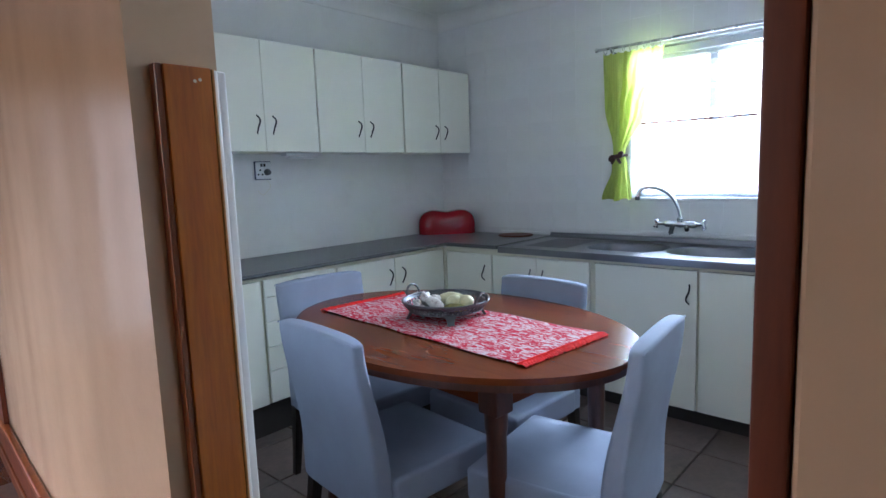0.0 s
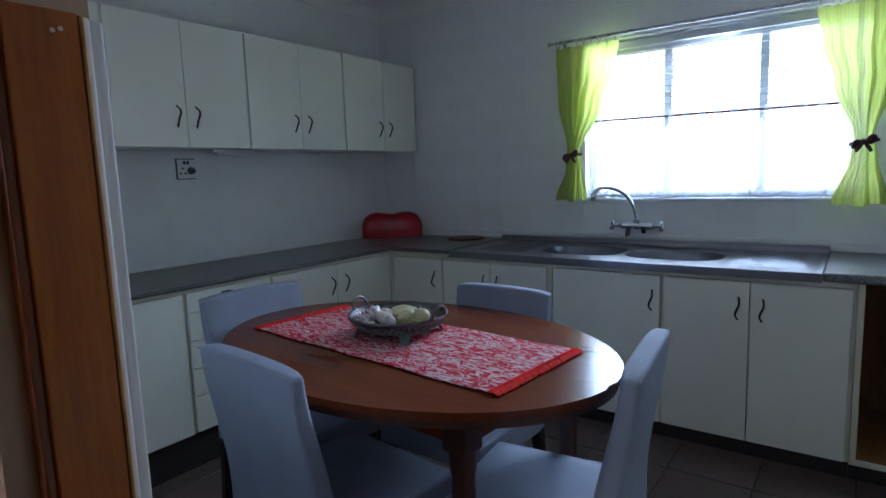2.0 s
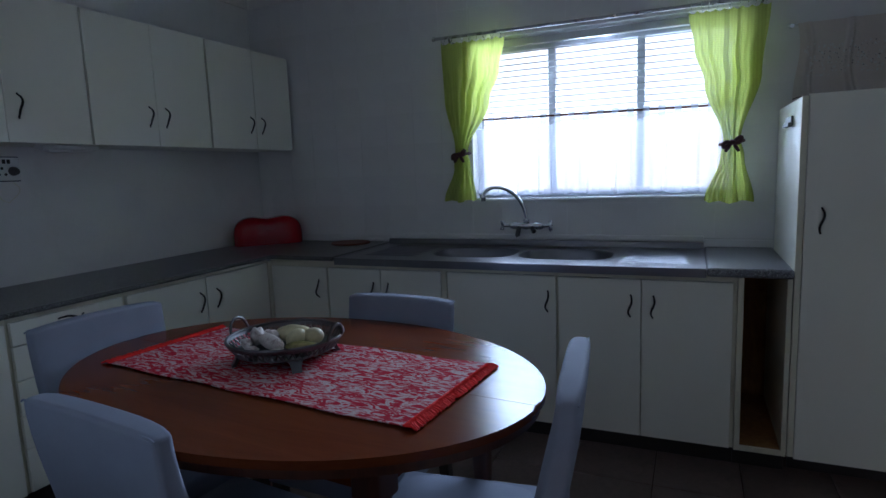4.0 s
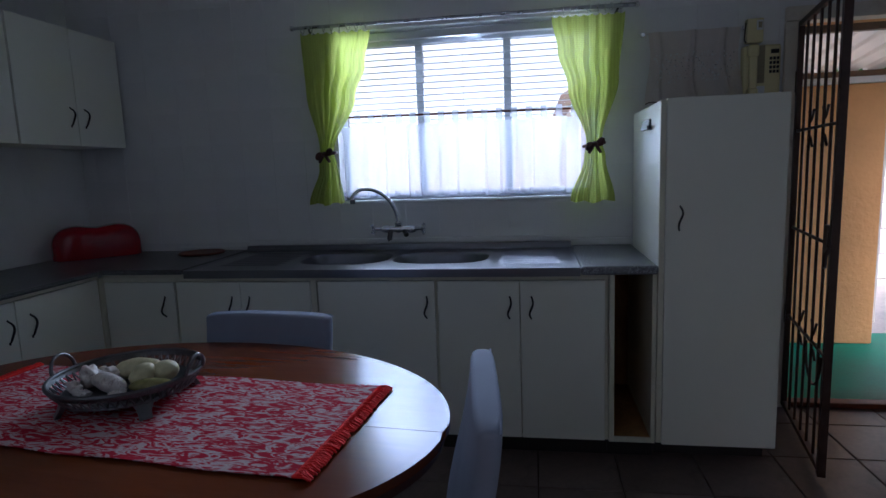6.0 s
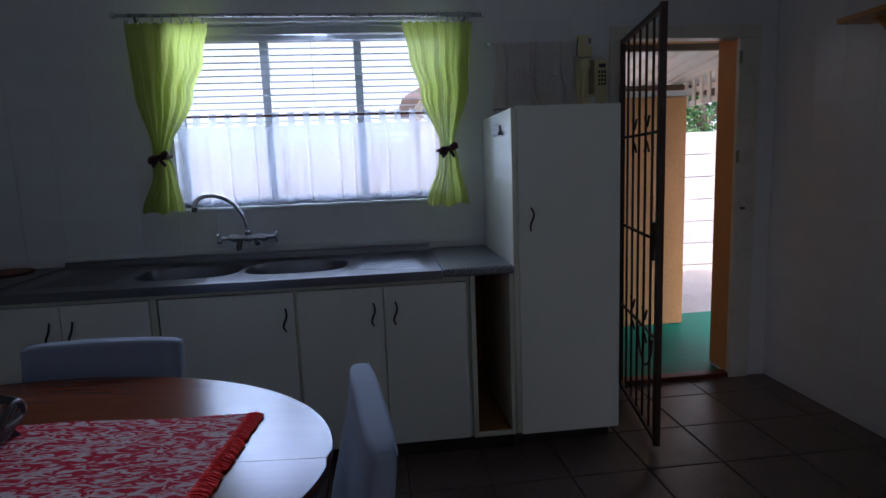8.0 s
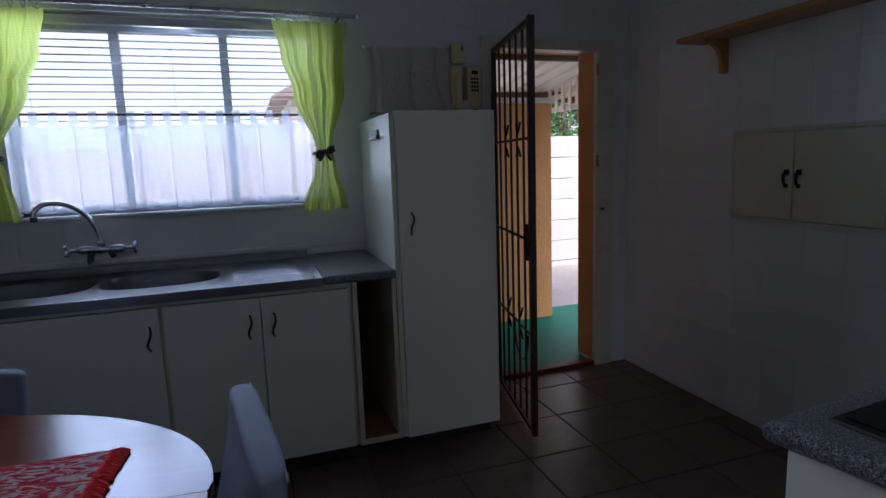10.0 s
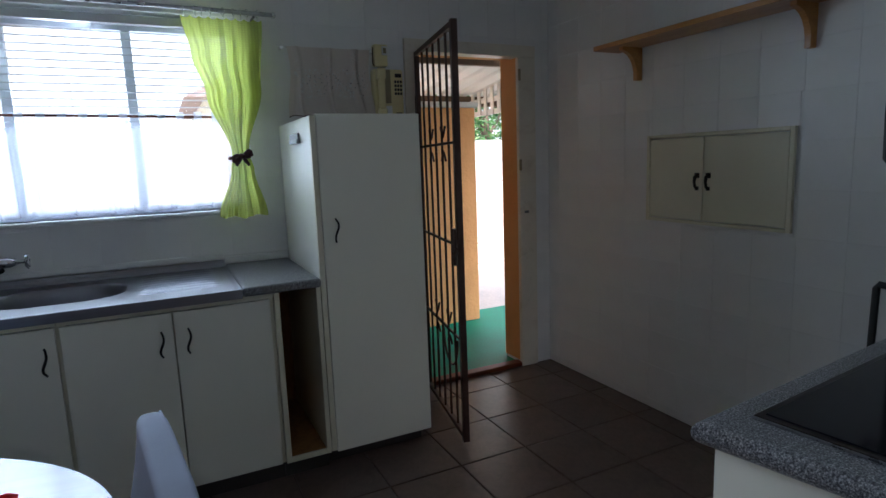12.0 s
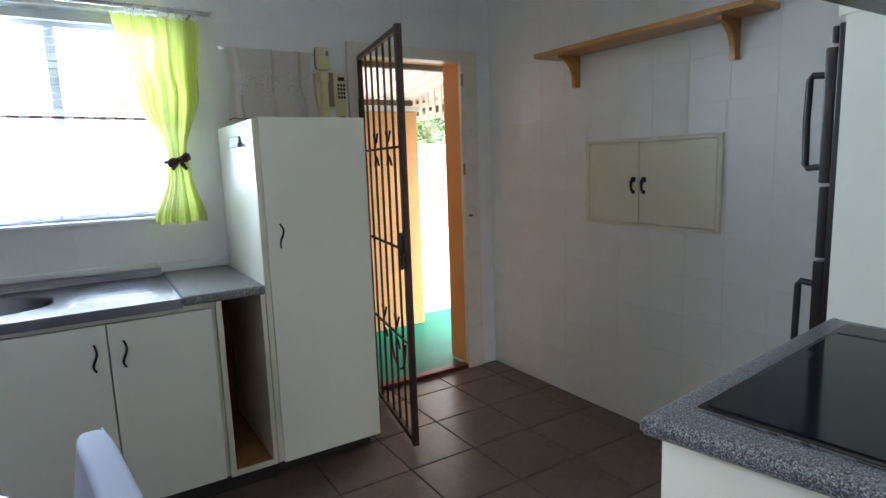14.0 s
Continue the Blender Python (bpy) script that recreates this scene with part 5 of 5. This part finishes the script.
def turned(bb, deg, at=hob_corner):
    bb.transform(Matrix.Translation((*at, 0)) @ pose(0, 0, 0, 0, 0, deg) @ Matrix.Translation((-at[0], -at[1], 0)))
    return bb


cx, cy = hob_corner
part("side_panel", turned(box((cx + 0.018, cy - 0.66, 0.08), (cx + 0.036, cy - 0.03, HZ - 0.043), 0.002), 10), M_CAB, hc)
part("carcass", extrude_outline([(1.03, SY + 0.004), (1.832, SY + 0.004), (1.832, 2.15), (0.96, 2.06)], 0.08, HZ - 0.043), M_RAIL, hc, smooth=None)
for a, c in ((0.045, 0.48), (0.485, 0.92)):
    d = part("door", turned(box((cx + a, cy - 0.055, 0.10), (cx + c, cy - 0.037, 0.82), 0.0025), FRONT_TURN), M_CAB, hc)
part("kickboard", extrude_outline([(1.05, SY + 0.01), (1.82, SY + 0.01), (1.82, 2.10), (1.0, 2.02)], 0.0, 0.079), M_KICK, hc, smooth=None)
b = extrude_outline([(cx, cy), (1.045, SY + 0.003), (1.835, SY + 0.003), (1.835, cy + 0.1)], HZ - 0.042, HZ, 0.015, 4)
hw = solid("hob_worktop", b, M_GRAN2, "blue-grey speckled laminate worktop with rounded edge", "worktop", "thing")
part("rounded_nosing", tube([(1.832, cy + 0.088, HZ - 0.021), (cx + 0.012, cy - 0.010, HZ - 0.021), (1.034, SY + 0.01, HZ - 0.021)], 0.0208, 14), M_GRAN2, hw, "rounded front edge")
hob = thing("electric_hob", (1.38, 1.85, HZ), "black glass electric hob with a dark metal rim", "hob")
part("rim", turned(box((cx + 0.09, cy - 0.60, HZ + 0.0002), (cx + 0.885, cy - 0.055, HZ + 0.008), 0.003), FRONT_TURN), M_OVEN, hob)
part("glass", turned(box((cx + 0.105, cy - 0.585, HZ + 0.0081), (cx + 0.87, cy - 0.07, HZ + 0.0115), 0.0015), FRONT_TURN), M_HOB, hob)
part("edge_trim", turned(tube([(cx + 0.090, cy - 0.60, HZ + 0.004), (cx + 0.090, cy - 0.055, HZ + 0.004), (cx + 0.885, cy - 0.055, HZ + 0.004), (cx + 0.885, cy - 0.60, HZ + 0.004)], 0.0028, 6, closed=True), FRONT_TURN), M_ROD, hob, "thin steel edge trim")
part("divider", turned(box((cx + 0.755, cy - 0.58, HZ + 0.0116), (cx + 0.765, cy - 0.075, HZ + 0.0135), 0.001), FRONT_TURN), M_OVEN, hob)
for k in (0.30, 0.40, 0.50, 0.60):
    part("knob", turned(lathe([(0.020, 0), (0.021, 0.012), (0.016, 0.024), (0.004, 0.026)], (cx + 0.815, cy - 0.12 - k * 0.7 + 0.1, HZ + 0.0115), 18), FRONT_TURN), M_BLACK, hob)

tw = thing("oven_tower", (2.09, 1.88, 0), "tall white cabinet housing a black double wall oven", "cabinet")
part("side_panel", box((1.838, SY + 0.005, 0.0), (1.856, 2.248, 1.73), 0.002), M_CAB, tw)
part("upper_panel", box((1.838, SY + 0.005, 1.7305), (1.856, 2.266, 2.35), 0.002), M_CAB, tw)
part("carcass", box((1.857, SY + 0.005, 0.08), (EX - 0.004, 2.233, 2.35)), M_CAB, tw, smooth=None)
part("screw_cover", tube([(1.8375, 2.218, 1.755), (1.8355, 2.218, 1.755)], 0.006, 10), M_PEWTER, tw)
ov = thing("double_oven", (2.1, 2.3, 0.6), "black double wall oven with long bow handles", "oven")
part("trim_frame", box((1.858, 2.235, 0.45), (2.345, 2.273, 1.715), 0.004), M_OVEN, ov)
for z0_, z1_, h0, h1, hm in ((1.275, 1.655, 1.318, 1.585, M_BLACK), (0.50, 1.045, 0.56, 0.975, M_BLACK)):
    d = part("oven_door", box((1.86, 2.274, z0_), (2.345, 2.305, z1_), 0.005), M_OVEN, ov)
    part("handle", tube([(1.885, 2.305, h1 - 0.004), (1.885, 2.345, h1), (1.885, 2.353, h1 - 0.012), (1.885, 2.356, (h0 + h1) / 2), (1.885, 2.353, h0 + 0.012), (1.885, 2.345, h0), (1.885, 2.305, h0 + 0.004)], 0.010, 10), hm, d)
part("control_panel", box((1.86, 2.274, 1.055), (2.345, 2.301, 1.265), 0.004), M_OVEN, ov)
part("vent_strip", box((1.86, 2.274, 1.665), (2.345, 2.291, 1.71), 0.004), M_OVEN, ov)

hd = thing("cooker_hood", (1.5, 1.75, 1.65), "dark brown cooker hood over the hob", "cooker hood")
b = bmesh.new()
prof = [(SY + 0.003, 1.64), (2.02, 1.64), (2.03, 1.65), (2.03, 1.675), (1.92, 1.74), (SY + 0.003, 1.76)]
s0, s1 = [[b.verts.new((x, y, z)) for y, z in prof] for x in (1.17, 1.835)]
b.faces.new(s0), b.faces.new(s1[::-1])
for i in range(len(prof)):
    j = (i + 1) % len(prof)
    b.faces.new((s0[i], s0[j], s1[j], s1[i]))
part("canopy", b, M_HOOD, hd)
part("filter", box((1.22, SY + 0.05, 1.632), (1.79, 1.96, 1.6395), 0.002), M_PEWTER, hd)

# ---- outside ----
solid("ground", box((-60, 6.05, -0.30), (60, 90, -0.16)), M_YARD, "pale sandy yard ground", "ground", smooth=None)
glow = bpy.data.materials.new("hazy_white_sky")
glow.use_nodes = True
gn = glow.node_tree.nodes
gn.remove(gn["Principled BSDF"])
ge = gn.new("ShaderNodeEmission")
ge.inputs["Color"].default_value, ge.inputs["Strength"].default_value = (1.0, 0.98, 0.95, 1), 0.6
glow.node_tree.links.new(ge.outputs[0], gn["Material Output"].inputs["Surface"])
solid("backdrop", box((-120, 84, -0.3), (120, 84.2, 75)), glow, "hazy white sky near the horizon", "sky", smooth=None)
solid("patio_floor", box((-4.0, NY + NT, -0.30), (3.6, 6.05, -0.03), 0.01), M_GREENF, "glossy green painted patio floor", "floor")
pw = thing("patio_wall", (0.5, 5.84, -0.03), "orange textured plaster patio screen wall with pale coping", "wall", kind="structure")
part("plaster", box((0.7, 5.76, -0.03), (2.515, 5.90, 1.80), 0.012), M_ORANGE, pw)
# unseen wall piece added to keep western sky light off the doorway
part("side_return", box((0.7, NY + NT + 0.002, -0.03), (0.84, 5.758, 2.12), 0.006), M_ORANGE, pw)
part("coping", box((0.7, 5.74, 1.80), (2.54, 5.92, 1.845), 0.008), M_LATT, pw)
rf = thing("patio_roof", (2.0, 5.6, 2.1), "white ribbed sheet lean-to roof over the patio", "roof", kind="structure")


def roof_z(y):
    return 2.30 - 0.13 * (y - 4.72)


def ribbed(u, v):
    x, y = lerp(0.6, 3.9, u), lerp(NY + NT, 6.9, v)
    k = (x / 0.19) % 1.0
    rib = 0.036 * (smoothstep(0.0, 0.12, k) - smoothstep(0.28, 0.40, k))
    return (x, y, roof_z(y) + rib)


part("roof_sheet", sheet(ribbed, 330, 2), M_ROOFS, rf, smooth=None)
for y in (5.45, 6.80):
    part("purlin", box((0.6, y, roof_z(y) - 0.115), (3.9, y + 0.05, roof_z(y) - 0.012), 0.004), M_BEAM, rf, "brown roof beam")
lt = thing("lattice_screen", (3.05, 6.1, 1.8), "cream square lattice under the patio roof's end", "lattice", kind="structure")
for i in range(14):
    y = 5.2 + 0.125 * i
    part("lattice_upright", box((3.04, y, 1.80), (3.052, y + 0.05, roof_z(y) - 0.02)), M_LATT, lt, smooth=None)
for i in range(4):
    z = 1.80 + 0.12 * i
    yy = min(6.9, 4.72 + (2.28 - z - 0.05) / 0.13)
    if yy > 5.25:
        part("lattice_rail", box((3.053, 5.2, z), (3.065, yy, z + 0.05)), M_LATT, lt, smooth=None)
part("post", box((3.02, 6.82, -0.16), (3.10, 6.90, 2.0), 0.006), M_LATT, lt)

bw = thing("boundary_wall", (3.0, 8.8, -0.16), "white precast concrete panel boundary wall with posts", "wall", kind="structure")
for k in range(-6, 8):
    x = 0.4 + 1.52 * k
    part("post", box((x - 0.06, 8.70, -0.16), (x + 0.06, 8.83, 1.66), 0.01), M_PRECAST, bw)
    for j in range(6):
        part("panel", box((x + 0.061, 8.74, -0.15 + 0.30 * j), (x + 1.459, 8.79, 0.142 + 0.30 * j), 0.010), M_PRECAST, bw)

ho = thing("neighbour_house", (4.5, 24, -0.16), "neighbouring house with a terracotta tiled hip roof", "house")
part("wall", box((1.6, 21.0, -0.16), (11.5, 28.0, 3.6)), M_PLAST, ho, smooth=None)
b = bmesh.new()
e = [b.verts.new(p) for p in ((1.0, 20.3, 3.5), (12.1, 20.3, 3.5), (12.1, 28.7, 3.5), (1.0, 28.7, 3.5))]
r0, r1 = b.verts.new((4.6, 24.5, 5.9)), b.verts.new((8.5, 24.5, 5.9))
b.faces.new((e[0], e[1], r1, r0)), b.faces.new((e[2], e[3], r0, r1)), b.faces.new((e[1], e[2], r1)), b.faces.new((e[3], e[0], r0)), b.faces.new(e[::-1])
part("roof", b, M_RTILE, ho, smooth=None)
for j in range(34):
    k0 = (j + 0.5) / 34
    y, z = lerp(20.3, 24.5, k0), lerp(3.5, 5.9, k0)
    part("tile_course", box((lerp(1.0, 4.6, k0) + 0.05, y - 0.06, z - 0.03), (lerp(12.1, 8.5, k0) - 0.05, y + 0.06, z + 0.045)), M_RTILE, ho, smooth=None)
for x in (3.2, 6.6, 9.4):
    w = part("window", box((x, 20.96, 0.9), (x + 1.3, 20.998, 2.1)), M_STFRAME, ho, smooth=None)
    part("pane", box((x + 0.07, 20.94, 0.97), (x + 1.23, 20.959, 2.03)), M_HOB, w, smooth=None)


def tree(at, height, spread, leaves, seed):
    rnd = random.Random(seed)
    t = thing("tree", at, "leafy green garden tree behind the boundary wall", "tree", "garden trees")
    bb = tube([(0, 0, 0), (0.05, 0.02, height * 0.3), (-0.03, 0.05, height * 0.55), (0.02, 0, height * 0.8)], 0.11, 10, taper=[1.2, 0.9, 0.6, 0.25])
    tips = []
    for i in range(12):
        a, h = rnd.uniform(0, 6.28), rnd.uniform(0.25, 0.72) * height
        e_ = Vector((math.cos(a) * spread * rnd.uniform(0.5, 1), math.sin(a) * spread * rnd.uniform(0.5, 1), h + rnd.uniform(0.05, 0.3) * height))
        p = Vector((0, 0, h))
        mid = (p + e_) / 2 + Vector((0, 0, 0.08 * height))
        tube([p, mid, e_], 0.035, 6, bb, taper=[1, 0.6, 0.2])
        tips += [e_, mid, (mid + e_) / 2]
    part("trunk", bb, M_BARK, t, local=True)
    cr = bmesh.new()
    for i in range(leaves):
        c = rnd.choice(tips) + Vector([rnd.gauss(0, spread * 0.24) for _ in range(3)])
        d = Vector((rnd.gauss(0, 1), rnd.gauss(0, 1), rnd.gauss(-0.3, 0.6))).normalized()
        s = d.cross(Vector((rnd.gauss(0, 1), rnd.gauss(0, 1), 1))).normalized()
        ln, w = rnd.uniform(0.07, 0.15), rnd.uniform(0.02, 0.04)
        nn = d.cross(s) * 0.01
        cr.faces.new([cr.verts.new(q) for q in (c, c + d * ln * 0.45 + s * w + nn, c + d * ln, c + d * ln * 0.45 - s * w + nn)])
    f = part("crown", cr, M_LEAF, t, "loose green foliage", smooth=None, local=True)
    f["kind"] = "stuff"


tree((5.3, 10.2, -0.16), 3.6, 1.3, 5200, 4)
tree((7.6, 11.6, -0.16), 4.2, 1.5, 3600, 9)

# ---- tiles, each its own piece ----


def cut(rect, hole):
    a, b_, c, d = rect
    e_, f, g, h = hole
    if e_ >= b_ or f <= a or g >= d or h <= c:
        return [rect]
    got = []
    if e_ > a:
        got.append((a, e_, c, d))
    if f < b_:
        got.append((f, b_, c, d))
    m0, m1 = max(a, e_), min(b_, f)
    if g > c:
        got.append((m0, m1, c, g))
    if h < d:
        got.append((m0, m1, h, d))
    return got


TILES = {}


def tile_mesh(w, h, th, mat_, soft):
    key = (round(w, 3), round(h, 3), mat_.name)
    if key not in TILES:
        TILES[key] = finish("tile", extrude_tile(w, h, th, soft), mat_, None)
    return TILES[key]


def extrude_tile(w, h, th, soft):
    bb = bmesh.new()
    rings = [[bb.verts.new((x * (w / 2 - s), y * (h / 2 - s), z)) for x, y in ((-1, -1), (1, -1), (1, 1), (-1, 1))] for s, z in ((0, 0), (0, th - soft), (soft, th))]
    for q, w_ in zip(rings, rings[1:]):
        for j in range(4):
            bb.faces.new((q[j], q[(j + 1) % 4], w_[(j + 1) % 4], w_[j]))
    bb.faces.new(rings[-1])
    return bb


def tile_field(parent, name, place, u0, u1, v0, v1, pu, pv, ou, ov_, joint, th, soft, mat_, holes=(), jitter=0.0):
    """Tiles on a plane: place(u, v) gives the pose of a tile's middle, with its face along +z."""
    rnd_ = random.Random(7)
    iu0, iu1 = math.floor((u0 - ou) / pu), math.ceil((u1 - ou) / pu)
    iv0, iv1 = math.floor((v0 - ov_) / pv), math.ceil((v1 - ov_) / pv)
    for i in range(iu0, iu1):
        for j in range(iv0, iv1):
            r = (max(u0, ou + i * pu), min(u1, ou + (i + 1) * pu), max(v0, ov_ + j * pv), min(v1, ov_ + (j + 1) * pv))
            rects = [r]
            for hole in holes:
                rects = [q for s in rects for q in cut(s, hole)]
            for a, b_, c, d in rects:
                w, h = b_ - a - joint, d - c - joint
                if w < 0.012 or h < 0.012:
                    continue
                ob = new(name, tile_mesh(w, h, th, mat_, soft))
                ob.parent = parent
                ob.matrix_local = BASE[parent].inverted() @ place((a + b_) / 2, (c + d) / 2) @ pose(0, 0, rnd_.uniform(-jitter, jitter), rnd_.uniform(-jitter, jitter) * 90, rnd_.uniform(-jitter, jitter) * 90, 0)


kf = solid("floor_tiles_base", box((WX, SH, -0.012), (EX, NY, -0.0105)), M_FGROUT, "dark grouted floor of brown-grey ceramic tiles", "floor", smooth=None)
tile_field(kf, "floor_tile", lambda u, v: pose(u, v, -0.0102), WX + 0.002, EX - 0.002, SH + 0.001, NY - 0.002, 0.346, 0.3505, -0.208, 3.963, 0.006, 0.0102, 0.0025, M_FLOOR, jitter=0.0004)
TP = 0.1925
tile_field(wall_e, "wall_tile", lambda u, v: pose(EX - 0.0001, u, v) @ Matrix(((0, 0, -1, 0), (-1, 0, 0, 0), (0, 1, 0, 0), (0, 0, 0, 1))), 2.30, NY - 0.006, 0.002, CZ - 0.10, TP, TP, 2.695, 1.395, 0.0009, 0.0022, 0.0006, M_TILE, [(2.9, 3.68, 1.025, 1.455)], 0.0001)
north = lambda u, v: pose(u, NY + 0.0001, v) @ Matrix(((1, 0, 0, 0), (0, 0, -1, 0), (0, 1, 0, 0), (0, 0, 0, 1)))
tile_field(wall_n, "wall_tile", north, WX + 0.002, 0.65, 0.925, CZ - 0.10, TP, TP, -1.545, 0.935, 0.0006, 0.0018, 0.0004, M_TILE, [(WIN[0], WIN[1], WIN[2] - 0.02, WIN[3])], 0.00004)
tile_field(wall_n, "wall_tile", north, 0.65, EX - 0.006, 0.002, CZ - 0.10, TP, TP, -1.545, 0.935, 0.0006, 0.0018, 0.0004, M_TILE, [(DOOR[0] - 0.07, DOOR[1] + 0.11, -0.1, DOOR[3] + 0.045), (0.65, 1.145, -0.1, 1.5)], 0.00004)
